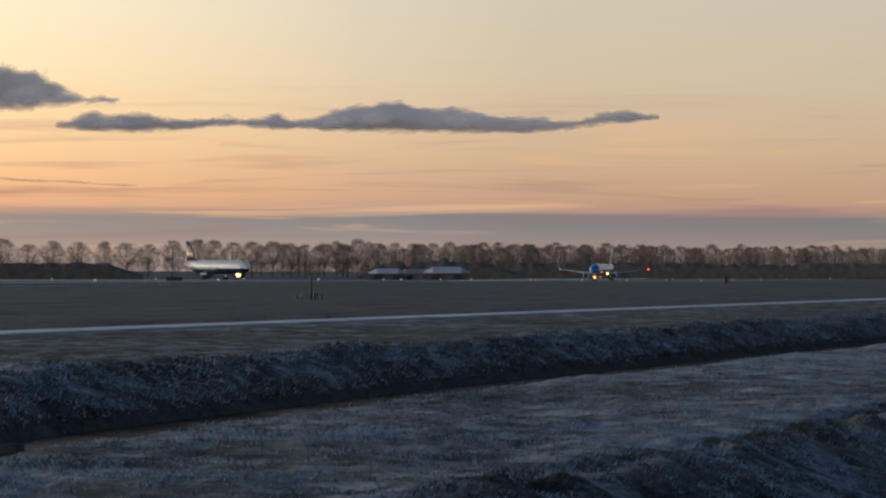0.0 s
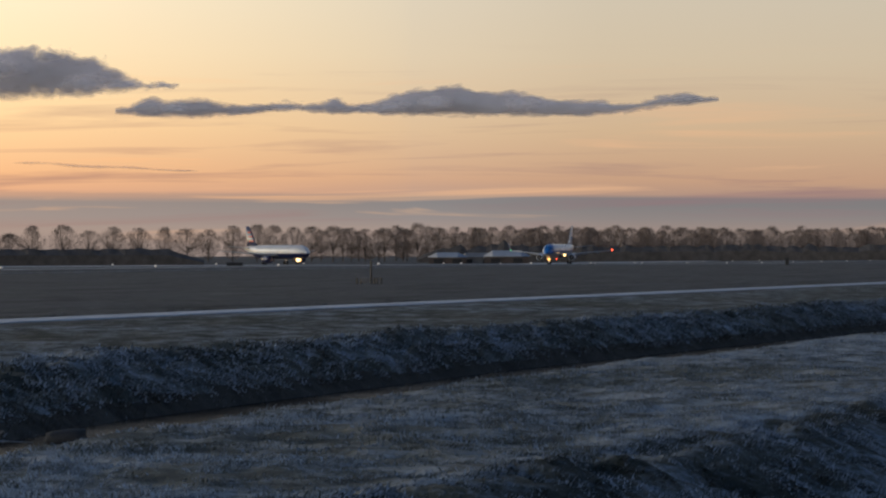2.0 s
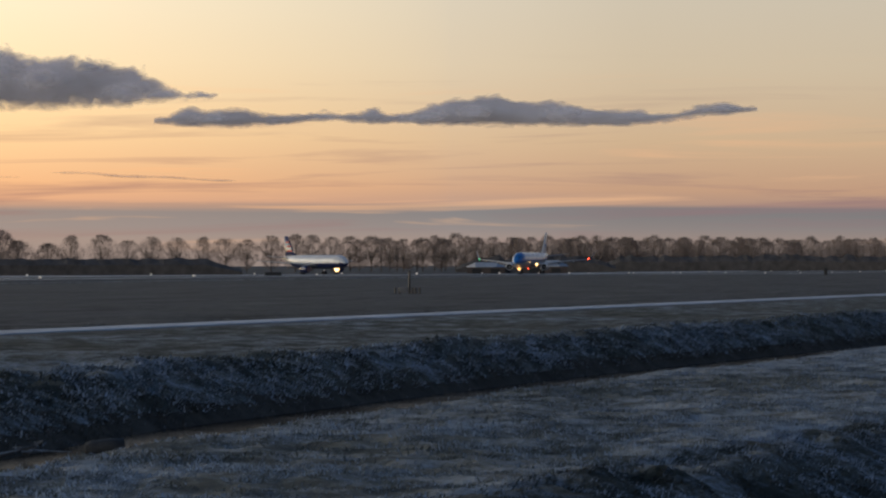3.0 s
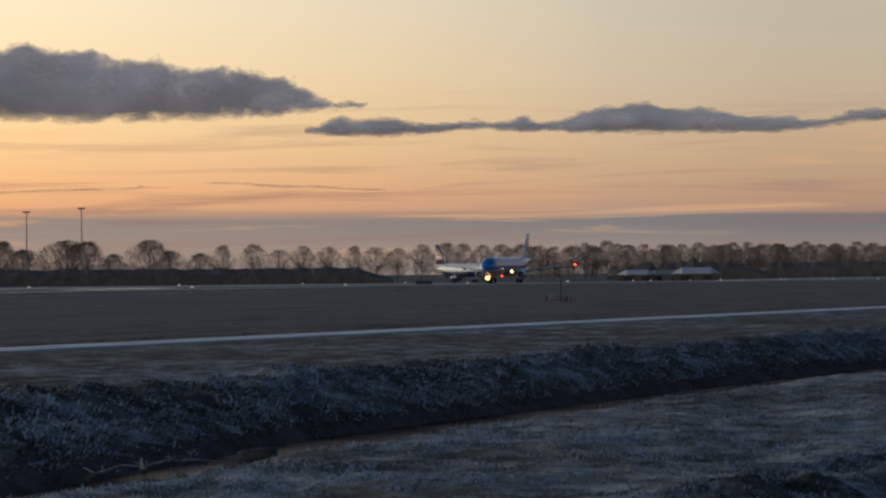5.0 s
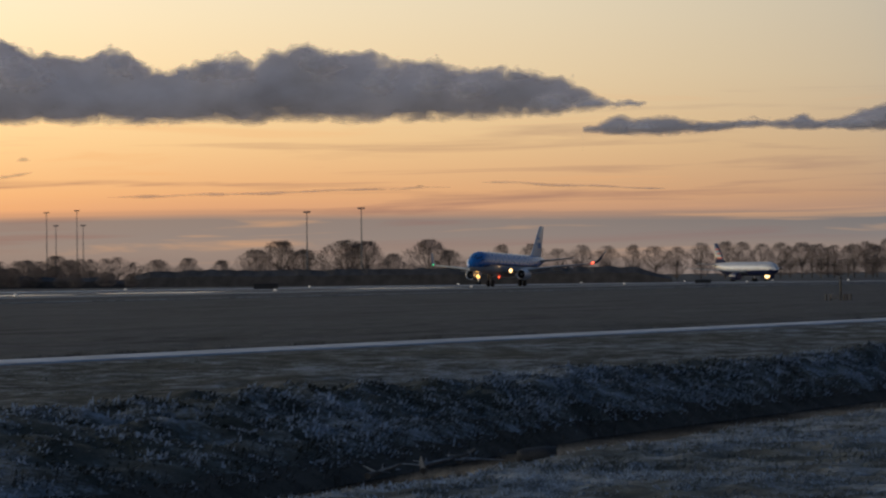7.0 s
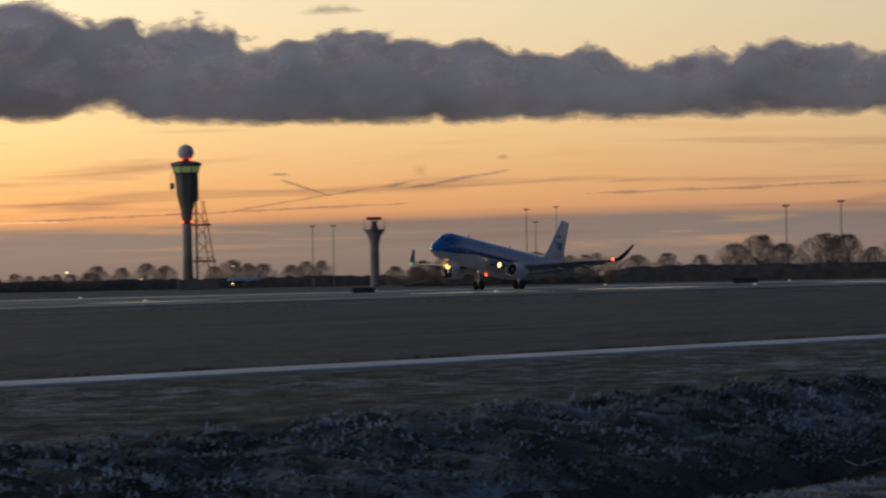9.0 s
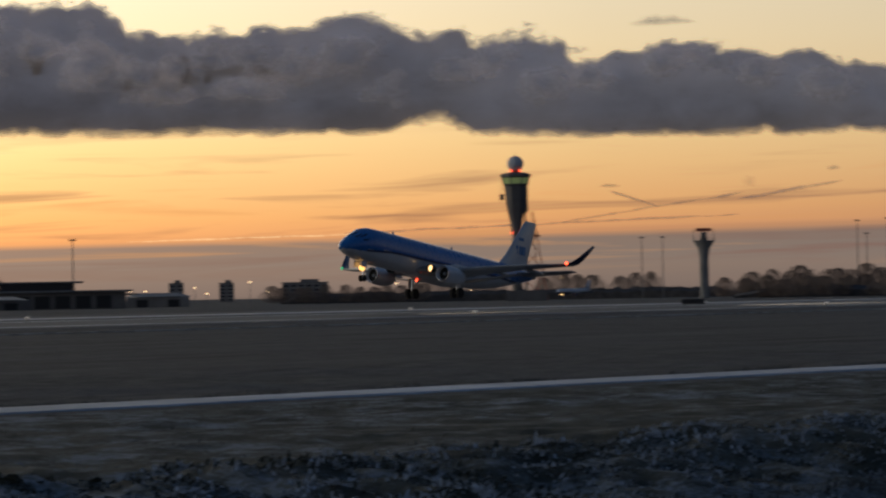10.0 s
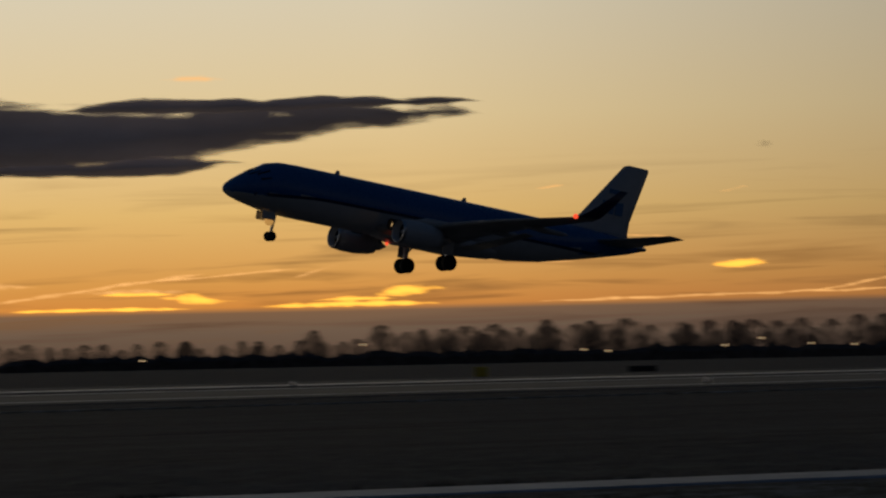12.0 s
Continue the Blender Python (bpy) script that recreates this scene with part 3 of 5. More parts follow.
def billow(az0, el0, half_w, half_h, material, seed, layer, dist=CLOUD_DIST):
    """One heap of a cloud: a domed lump, thin at its ragged rim and dense in its middle."""
    rnd = random.Random(seed)
    sides, rings = 40, 9
    verts, depth, lift, faces = [], [], [], []
    ph = rnd.uniform(0, 50)
    for side in (0, 1):
        for k in range(rings):
            rho = k / (rings - 1)
            for i in range(sides):
                a = math.tau * i / sides
                c, s = math.cos(a), math.sin(a)
                wob = 1 + 0.30 * noise.noise(Vector((c * 1.4 + ph, s * 1.4, 0))) + 0.14 * noise.noise(Vector((c * 4 + ph, s * 4, 5)))
                low = 0.75 if s < 0 else 1.0
                A, E = az0 + half_w * rho * wob * c, el0 + half_h * rho * wob * s * low
                dome = math.sqrt(max(0.0, 1 - rho * rho)) * half_h * 75 * (0.16 if side == 0 else -0.05)
                r = dist - 14 - 2.5 * layer - dome
                verts.append((r * math.cos(radians(A)), r * math.sin(radians(A)), EYE + r * math.tan(radians(E))))
                depth.append((1 - rho) ** 1.2)
                # paints the heap's upper rim lighter and its lower rim darker
                lift.append(0.52 + 0.3 * rho * s)
    n = sides * rings
    for side in (0, 1):
        for k in range(rings - 1):
            for i in range(sides):
                p, q = side * n + k * sides + i, side * n + k * sides + (i + 1) % sides
                f = (p, q, q + sides, p + sides)
                faces.append(f if side == 0 else f[::-1])
    me = bpy.data.meshes.new("billow")
    me.from_pydata(verts, [], faces)
    me.materials.append(material)
    me.attributes.new("depth", "FLOAT", "POINT").data.foreach_set("value", depth)
    me.attributes.new("lift", "FLOAT", "POINT").data.foreach_set("value", lift)
    me.polygons.foreach_set("use_smooth", np.ones(len(faces), bool))
    ob = new("billow", me)
    ob.visible_shadow = False
    return ob


def cloud_of(label, bodies, heaps=(), heap_material=None):
    """A cloud out of stretched bodies (lobes, material, raggedness, seed, step) with single heaps standing before them."""
    t = new("cloud")
    for lobes, material, ragged, seed, step in bodies:
        cloud(lobes, material, label, ragged, seed, step).parent = t
    for k, (a, e, w, h) in enumerate(heaps):
        billow(a, e, w, h, heap_material, 100 + k, k % 7).parent = t
    return tagged(t, label, "cloud")


# headings, bases, half-widths and heights of the heaps
cloud_of("long thin slate-grey cloud in a peach sky",
         [([(14.2, 2.18, 2.1, 0.50), (14.35, 2.2, 1.4, 0.56), (12.8, 2.2, 1.7, 0.42), (11.5, 2.3, 1.0, 0.22), (10.6, 2.37, 1.0, 0.26), (15.9, 2.22, 1.0, 0.3), (17.0, 2.28, 1.2, 0.24), (18.9, 2.17, 1.3, 0.38)], CLOUD_BAND, 0.16, 1.0, 0.03)],
         [(14.6, 2.45, 0.5, 0.2), (13.2, 2.45, 0.45, 0.2), (15.4, 2.38, 0.5, 0.14), (18.8, 2.36, 0.5, 0.13), (17.1, 2.4, 0.5, 0.09), (10.5, 2.5, 0.5, 0.1)], CLOUD_SOFT)
BANK_HIGH = [
    (41.87, 4.04, 0.65, 0.65), (42.74, 3.97, 0.92, 0.79), (44.18, 3.91, 0.83, 0.74), (38.41, 3.89, 0.69, 0.48),
    (36.85, 3.88, 0.88, 0.74), (39.06, 3.85, 0.55, 0.46), (34.46, 3.8, 0.69, 0.44), (41.05, 3.79, 0.97, 0.74),
    (37.77, 3.75, 0.65, 0.55), (39.6, 3.72, 0.55, 0.46), (31.69, 3.71, 0.57, 0.44), (45.24, 3.7, 0.74, 0.63),
    (30.85, 3.69, 0.69, 0.46), (35.11, 3.67, 0.65, 0.46), (40.22, 3.59, 0.83, 0.65), (32.89, 3.5, 0.65, 0.46),
    (30.17, 3.5, 0.55, 0.42), (27.45, 3.44, 0.46, 0.33), (24.16, 3.43, 0.57, 0.46), (33.63, 3.42, 0.74, 0.55),
    (25.95, 3.36, 0.51, 0.33), (39.79, 3.35, 0.65, 0.41), (38.51, 3.34, 0.83, 0.44), (25.48, 3.34, 0.6, 0.46),
    (36.31, 3.32, 0.65, 0.46), (46.11, 3.3, 0.6, 0.35), (28.93, 3.29, 0.79, 0.44), (20.89, 3.2, 0.5, 0.2),
    (21.63, 2.99, 0.55, 0.31), (20.35, 2.78, 0.79, 0.22), (19.7, 2.75, 0.6, 0.14), (19.05, 2.75, 0.4, 0.1), (22.23, 3.12, 0.51, 0.41), (23.11, 3.14, 0.55, 0.44)]
cloud_of("broad bank of dark grey cumulus cloud", [([(20.4, 2.52, 1.5, 0.5), (19.7, 2.6, 1.3, 0.28), (21.5, 2.45, 2.1, 0.95), (22.6, 2.42, 1.5, 1.12), (23.5, 2.42, 1.4, 1.24), (24.3, 2.52, 1.2, 1.32), (25.8, 2.42, 1.9, 1.26), (27.5, 2.4, 2.0, 1.28),
       (29.3, 2.4, 2.0, 1.5), (30.9, 2.42, 2.0, 1.72), (32.6, 2.42, 1.9, 1.48), (34.1, 2.5, 1.5, 1.78), (35.4, 2.98, 1.6, 1.34), (36.9, 2.56, 1.5, 2.08), (38.6, 2.57, 1.7, 1.85), (40.2, 2.57, 1.6, 1.84),
       (41.3, 2.6, 1.4, 2.26), (42.5, 2.6, 1.3, 2.28), (44.2, 2.62, 1.4, 2.0), (45.0, 2.66, 0.95, 1.7), (45.8, 2.68, 1.1, 1.15), (46.7, 2.8, 1.1, 0.62)], CLOUD, 0.28, 2.0, 0.035)],
         BANK_HIGH, CLOUD_SOFT)
cloud_of("dark wispy cloud streak tapering to one end",
         [([(68.2, 2.95, 3.2, 1.5), (66.2, 3.05, 3.4, 1.3), (64.4, 3.22, 3.0, 1.06), (62.8, 3.46, 2.8, 0.8), (61.2, 3.68, 2.6, 0.6), (59.8, 3.8, 2.3, 0.5)], CLOUD_STREAK, 0.10, 3.0, 0.035),
          ([(62.6, 4.02, 2.6, 0.3), (60.4, 4.08, 2.0, 0.26), (58.9, 4.1, 1.3, 0.2)], CLOUD_STREAK, 0.10, 5.0, 0.03),
          ([(64.6, 3.0, 2.2, 0.34), (63.0, 3.16, 1.6, 0.24)], CLOUD_STREAK, 0.10, 4.0, 0.03)])
for lobes, label in (([(53.27, 3.3, 0.17, 0.14)], "tiny grey cloud puff"),
                     ([(49.37, 4.05, 0.42, 0.24)], "small grey cloud puff"),
                     ([(32.6, 1.66, 0.28, 0.09)], "small dark cloud scrap"), ([(28.95, 1.88, 0.16, 0.1)], "small dark cloud scrap"), ([(30.3, 1.62, 0.22, 0.24)], "crooked dark cloud scrap"), ([(22.5, 1.42, 0.12, 0.04)], "tiny dark cloud scrap"),
                     ([(31.7, 4.25, 0.75, 0.26)], "faint grey cloud wisp")):
    cloud_of(label, [(lobes, CLOUD_THIN, 0.05, lobes[0][0], 0.012)])
for lobes in ([(59.0, 1.06, 0.6, 0.2), (59.4, 0.98, 0.6, 0.14)], [(60.1, 0.84, 1.9, 0.13)], [(60.0, 0.94, 0.9, 0.1)], [(62.3, 0.92, 0.75, 0.16), (62.8, 1.0, 0.6, 0.14)], [(64.3, 0.84, 2.0, 0.09)], [(53.7, 1.34, 0.6, 0.2)], [(63.6, 1.08, 0.9, 0.1)]):
    cloud_of("bright orange sunlit cloud low over the horizon", [(lobes, CLOUD_LIT, 0.08, lobes[0][0], 0.012)])
for lobes in ([(63.6, 1.1, 1.2, 0.14)], [(56.7, 1.5, 0.5, 0.05)], [(62.6, 4.55, 0.65, 0.16)], [(66.0, 1.2, 1.0, 0.2)]):
    cloud_of("pale orange sunlit cloud wisp", [(lobes, CLOUD_PALE, 0.05, lobes[0][0], 0.012)])


def contrail(az0, el0, az1, el1, width, material, label):
    """A vapour trail: a long thin ribbon of cloud, swelling and wavering a little."""
    n = max(12, int(abs(az1 - az0) / 0.04))
    verts, depth, faces = [], [], []
    for k in range(n + 1):
        f = k / n
        az = az0 + (az1 - az0) * f
        el = el0 + (el1 - el0) * f + 0.018 * noise.noise(Vector((az * 1.7, el0, 1)))
        wd = width * (0.7 + 0.5 * noise.noise(Vector((az * 2.3, el0, 7)))) * min(1.0, 8 * f + 0.15, 8 * (1 - f) + 0.15)
        for j, (o, dd, rr) in enumerate(((-1, 0.0, 0), (-0.3, 1.0, -3), (0.3, 1.0, -3), (1, 0.0, 0), (0, 0.6, 3))):
            e, r = el + o * wd, CLOUD_DIST + 60 + rr
            verts.append((r * math.cos(radians(az)), r * math.sin(radians(az)), EYE + r * math.tan(radians(e))))
            depth.append(dd)
    for k in range(n):
        for j in range(5):
            a, b = k * 5 + j, k * 5 + (j + 1) % 5
            faces.append((a, b, b + 5, a + 5))
    me = bpy.data.meshes.new("contrail")
    me.from_pydata(verts, [], faces)
    me.materials.append(material)
    me.attributes.new("depth", "FLOAT", "POINT").data.foreach_set("value", depth)
    me.attributes.new("lift", "FLOAT", "POINT").data.foreach_set("value", [0.6] * len(depth))
    ob = new("contrail", me)
    ob.visible_shadow = False
    return tagged(ob, label, "contrail")


for a, b, c, d in ((33.4, 1.12, 30.4, 1.56), (30.5, 1.45, 28.8, 1.72), (32.6, 1.62, 31.8, 1.35), (27.6, 1.3, 22.0, 1.42), (37.0, 1.0, 30.5, 1.2), (21.5, 1.5, 18.5, 1.35)):
    contrail(a, b, c, d, 0.05, CLOUD_THIN, "thin dark vapour trail")
for a, b, c, d, w in ((52.4, 0.98, 49.6, 1.42, 0.05), (49.6, 1.42, 47.4, 1.38, 0.04), (50.5, 1.1, 44.0, 1.32, 0.03), (66.0, 1.0, 62.5, 1.45, 0.06), (64.0, 1.28, 61.0, 1.5, 0.04),
                      (45.5, 2.35, 42.2, 2.4, 0.03), (57.0, 0.88, 51.0, 0.98, 0.045), (61.0, 1.36, 60.3, 1.56, 0.03), (56.0, 1.96, 54.9, 1.9, 0.03), (57.0, 2.72, 56.6, 2.78, 0.03), (54.0, 2.6, 53.6, 2.68, 0.03), (40.5, 0.92, 36.0, 1.0, 0.03)):
    contrail(a, b, c, d, w, CLOUD_PALE if a > 48 else CLOUD_GOLD, "bright sunlit vapour trail")


# ------------------------------------------------------------------ aircraft
def wing_section(le, chord, thick, up=(0, 0, 1)):
    """A closed airfoil loop with its leading edge at le, running aft along -x."""
    up = Vector(up)
    pts = []
    for s, t in ((0.0, 0.0), (0.03, 0.3), (0.12, 0.52), (0.3, 0.6), (0.6, 0.42), (0.85, 0.17), (1.0, 0.03)):
        pts.append(Vector(le) + Vector((-s * chord, 0, 0)) + up * (t * thick * chord))
    for s, t in ((1.0, -0.03), (0.85, -0.1), (0.6, -0.25), (0.3, -0.4), (0.12, -0.36), (0.03, -0.22)):
        pts.append(Vector(le) + Vector((-s * chord, 0, 0)) + up * (t * thick * chord))
    return pts


def fuselage_rings(stations, sides=40):
    loops = []
    for x, zc, w, h in stations:
        loops.append([Vector((x, w * math.sin(math.tau * i / sides), zc + h * math.cos(math.tau * i / sides))) for i in range(sides)])
    return loops


def wheel(parent, at, radius, width):
    bm = lathe([(-width / 2, radius * 0.55), (-width / 2, radius * 0.9), (-width * 0.36, radius), (width * 0.36, radius), (width / 2, radius * 0.9), (width / 2, radius * 0.55)], "Y", 24, at)
    w = part("wheel", bm, RUBBER, parent)
    part("rim", lathe([(-width * 0.42, 0.02), (-width * 0.42, radius * 0.54), (width * 0.42, radius * 0.54), (width * 0.42, 0.02)], "Y", 16, at), METAL, w)
    return w


def regional_jet():
    """Twin-engined regional airliner, 31.7 m long; its nose looks along +x, the main wheels stand at the origin."""
    jet = thing("airliner", Matrix(), "blue and white twin-engine regional jet taking off", "airplane")
    C = 3.35                                              # height of the fuselage's axis
    st = [(15.15, C - 0.62, 0.03, 0.03), (15.0, C - 0.60, 0.30, 0.28), (14.6, C - 0.52, 0.62, 0.56), (14.0, C - 0.38, 0.93, 0.86), (13.2, C - 0.22, 1.18, 1.18),
          (12.5, C - 0.06, 1.34, 1.46), (11.6, C + 0.0, 1.45, 1.62), (10.4, C, 1.505, 1.675), (4.0, C, 1.505, 1.675), (-3.0, C, 1.505, 1.675), (-6.0, C + 0.04, 1.49, 1.63),
          (-8.5, C + 0.22, 1.38, 1.44), (-11.0, C + 0.50, 1.12, 1.15), (-13.2, C + 0.74, 0.80, 0.85), (-15.2, C + 0.93, 0.45, 0.5), (-16.3, C + 1.03, 0.2, 0.24), (-16.5, C + 1.05, 0.05, 0.06)]
    bm = loft(fuselage_rings(st))
    bm.faces.ensure_lookup_table()
    for f in bm.faces:
        c = f.calc_center_median()
        line = C - 0.30 + 0.30 * max(0.0, (11.0 - c.x) / 26.0) - (0.55 * max(0.0, (c.x - 9.0) / 6.0))
        f.material_index = 0 if c.z > line else 1
    part("fuselage", bm, [BLUE, WHITE], jet, "sky-blue upper half and white belly")
    stripe = bmesh.new()
    for s in (1, -1):
        prev = None
        for k in range(27):
            x = 13.4 - k
            line = C - 0.30 + 0.30 * max(0.0, (11.0 - x) / 26.0) - (0.55 * max(0.0, (x - 9.0) / 6.0))
            zc, w, h = (np.interp(x, [q[0] for q in st[::-1]], [q[i] for q in st[::-1]]) for i in (1, 2, 3))
            row = []
            for dz in (-0.14, 0.04):
                zz = line + dz
                row.append(stripe.verts.new((x, s * (w * math.sqrt(max(0.0, 1 - ((zz - zc) / h) ** 2)) + 0.012), zz)))
            if prev:
                stripe.faces.new((prev[0], row[0], row[1], prev[1]))
            prev = row
    part("cheat_line", stripe, NAVY, jet, "dark blue line along the side")
    fairing = lathe([(5.2, 0.05), (4.4, 0.6), (2.5, 1.0), (-1.5, 1.05), (-4.5, 0.7), (-6.2, 0.05)], "X", 20)
    bmesh.ops.transform(fairing, matrix=Matrix.Translation((0, 0, C - 1.18)) @ Matrix.Diagonal((1, 1.45, 0.8, 1)), verts=fairing.verts[:])
    part("belly_fairing", fairing, WHITE, jet)
    for s in (1, -1):                                       # cockpit glazing
        bm = bmesh.new()
        for (x0, x1, a0, a1) in ((13.72, 13.0, 10, 42), (13.30, 12.45, 48, 74)):
            pts = []
            for x, a in ((x0, a0), (x0 - 0.25 if a0 > 40 else x0, a1), (x1, a1), (x1 + 0.08, a0)):
                zc, w, h = (np.interp(x, [q[0] for q in st[::-1]], [q[i] for q in st[::-1]]) for i in (1, 2, 3))
                pts.append(bm.verts.new((x + 0.03, s * (w + 0.015) * math.sin(radians(a)), zc + (h + 0.015) * math.cos(radians(a)))))
            bm.faces.new(pts)
        part("cockpit_window", bm, GLASS_DARK, jet)
    wing_z = C - 1.28
    for s in (1, -1):
        name = "wing"
        secs = [wing_section((4.6, s * 1.0, wing_z), 6.2, 0.13), wing_section((2.6, s * 4.0, wing_z + 0.28), 4.0, 0.12), wing_section((0.3, s * 8.2, wing_z + 0.86), 2.75, 0.11),
                wing_section((-2.35, s * 12.9, wing_z + 1.33), 1.5, 0.10)]
        wing = part(name, loft(secs, smooth=True), GREY_PAINT, jet)
        tip = [wing_section((-2.35, s * 12.9, wing_z + 1.33), 1.5, 0.10), wing_section((-2.75, s * 13.35, wing_z + 1.52), 1.35, 0.09, (0, -s * 0.5, 0.87)),
               wing_section((-3.45, s * 13.75, wing_z + 2.1), 1.05, 0.09, (0, -s * 0.85, 0.5)), wing_section((-4.75, s * 14.3, wing_z + 3.35), 0.55, 0.08, (0, -s * 0.9, 0.4))]
        part("winglet", loft(tip), [NAVY], wing)
        for y in (3.2, 6.2, 9.2):                          # flap track housings
            part("flap_fairing", lathe([(-1.7, 0.02), (-1.2, 0.14), (0, 0.2), (1.2, 0.12), (1.6, 0.02)], "X", 10, (-0.4 - (y - 3.2) * 0.42, s * y, wing_z + 0.02 + y * 0.08)), GREY_PAINT, wing)
        flap = loft([wing_section((-1.55, s * 1.6, wing_z - 0.25), 1.35, 0.12), wing_section((-1.9, s * 8.2, wing_z + 0.42), 0.85, 0.12)])
        part("flap", flap, GREY_PAINT, wing)
        part("navigation_light", ball(0.16, (-2.5, s * 13.05, wing_z + 1.42)), RED_LAMP if s > 0 else GREEN_LAMP, wing)
        # engine
        ey, ez, ex = s * 4.1, C - 1.66, 4.6
        nac = part("engine", lathe([(ex - 0.45, 0.60), (ex, 0.66), (ex + 0.07, 0.71), (ex - 0.1, 0.77), (ex - 0.7, 0.84), (ex - 1.6, 0.84), (ex - 2.6, 0.70), (ex - 3.0, 0.58), (ex - 2.95, 0.5), (ex - 2.4, 0.44)], "X", 28, (0, ey, ez), cap=False), WHITE, jet)
        # flat disc painted dark for the shade inside the nacelle
        part("intake", lathe([(ex - 0.40, 0.03), (ex - 0.40, 0.63)], "X", 24, (0, ey, ez)), DARK, nac)
        part("intake_lip", lathe([(ex - 0.12, 0.645), (ex + 0.06, 0.675), (ex + 0.09, 0.71), (ex + 0.02, 0.755), (ex - 0.12, 0.782), (ex - 0.13, 0.765)], "X", 28, (0, ey, ez), cap=False), METAL, nac)
        part("spinner", lathe([(ex - 0.1, 0.01), (ex - 0.25, 0.13), (ex - 0.42, 0.2)], "X", 14, (0, ey, ez)), METAL, nac)
        part("exhaust_cone", lathe([(ex - 2.7, 0.42), (ex - 3.4, 0.33), (ex - 3.9, 0.05)], "X", 18, (0, ey, ez)), METAL, nac)
        pyl = loft([wing_section((4.1, ey, ez + 0.72), 4.4, 0.05, (0, 1, 0)), wing_section((2.7, ey, ez + 1.15), 3.6, 0.05, (0, 1, 0))])
        part("pylon", pyl, WHITE, nac)
        # tailplane
        ht = [wing_section((-12.0, s * 0.5, C + 0.80), 3.1, 0.10), wing_section((-14.7, s * 5.4, C + 1.35), 1.35, 0.09)]
        part("tailplane", loft(ht), GREY_PAINT, jet)
        # landing lamp in the wing's root
        # lamp disc drawn oversize so that its shape takes in some glare
        lamp = part("landing_light", lathe([(4.0, 0.01), (3.98, 0.31), (3.9, 0.32)], "X", 16, (0, s * 2.3, wing_z + 0.2)), LANDING if s > 0 else GLASS_DARK, jet)
        part("lamp_housing", lathe([(3.5, 0.05), (3.6, 0.35), (4.28, 0.37), (4.28, 0.335), (3.92, 0.33)], "X", 16, (0, s * 2.3, wing_z + 0.2), cap=False), DARK, lamp)
        # main undercarriage
        leg = part("main_gear", tube((0, s * 2.6, 0.5), (0.1, s * 2.6, wing_z + 0.1), 0.13, 0.16, 10), METAL, jet)
        part("side_brace", tube((0, s * 2.55, 1.3), (0.1, s * 1.3, wing_z - 0.2), 0.07, 0.07, 8), METAL, leg)
        part("gear_door", box(0.1, s * 2.78, 1.45, 0.8, 0.05, 0.9, bevel=0.02), WHITE, leg)
        part("axle", tube((0, s * 2.6 - 0.5, 0.5), (0, s * 2.6 + 0.5, 0.5), 0.09, 0.09, 8), METAL, leg)
        for o in (-0.36, 0.36):
            wheel(leg, (0, s * 2.6 + o, 0.5), 0.5, 0.36)
    fin = [wing_section((-9.0, 0, C + 1.28), 6.3, 0.06, (0, 1, 0)), wing_section((-10.4, 0, C + 1.75), 4.75, 0.08, (0, 1, 0)), wing_section((-11.3, 0, C + 2.6), 3.9, 0.09, (0, 1, 0)),
           wing_section((-14.2, 0, C + 6.2), 2.05, 0.08, (0, 1, 0)), wing_section((-14.55, 0, C + 6.35), 1.6, 0.05, (0, 1, 0))]
    fin_ob = part("fin", loft(fin), WHITE, jet, "white swept tail fin")
    for s in (1, -1):                                       # operator's mark: plain bars
        for k, (dx, w, h) in enumerate(((0.0, 0.38, 0.85), (0.55, 0.38, 0.85), (1.15, 0.6, 0.85), (0.45, 0.8, 0.3))):
            z = C + 3.3 if k < 3 else C + 4.4
            part("tail_mark", box(-13.0 - dx - (0.2 if k == 3 else 0), s * 0.16, z, w, 0.05, h), MARK_BLUE, fin_ob, "blue mark on the fin")
    part("tail_cone", lathe([(-16.75, 0.1), (-16.45, 0.19), (-15.9, 0.33)], "X", 14, (0, 0, C + 1.02)), METAL, jet)
    nose = part("nose_gear", tube((11.4, 0, 0.35), (11.2, 0, 2.2), 0.09, 0.12, 10), METAL, jet)
    part("nose_door", box(11.9, 0.42, 1.55, 0.9, 0.04, 0.55, bevel=0.02), WHITE, nose)
    part("nose_door", box(11.9, -0.42, 1.55, 0.9, 0.04, 0.55, bevel=0.02), WHITE, nose)
    part("drag_brace", tube((11.35, 0, 1.1), (12.3, 0, 1.9), 0.05, 0.05, 8), METAL, nose)
    for o in (-0.2, 0.2):
        wheel(nose, (11.4, o, 0.31), 0.31, 0.2)
    # oversize ball: the lamp's bloom is built into its radius
    part("taxi_light", ball(0.3, (11.6, 0, 1.25)), AMBER, nose)
    part("belly_beacon", ball(0.11, (3.0, 0, C - 2.03)), RED_LAMP, jet)
    for x in (7.5, -2.0):
        part("antenna", loft([wing_section((x, 0, C + 1.6), 0.5, 0.1, (0, 1, 0)), wing_section((x - 0.2, 0, C + 1.92), 0.2, 0.1, (0, 1, 0))]), WHITE, jet)
    return jet


MARK_BLUE = surface("mark_blue", [(0.06, 0.22, 0.45), (0.08, 0.25, 0.5)], 0.3, 0.4)
JET = regional_jet()


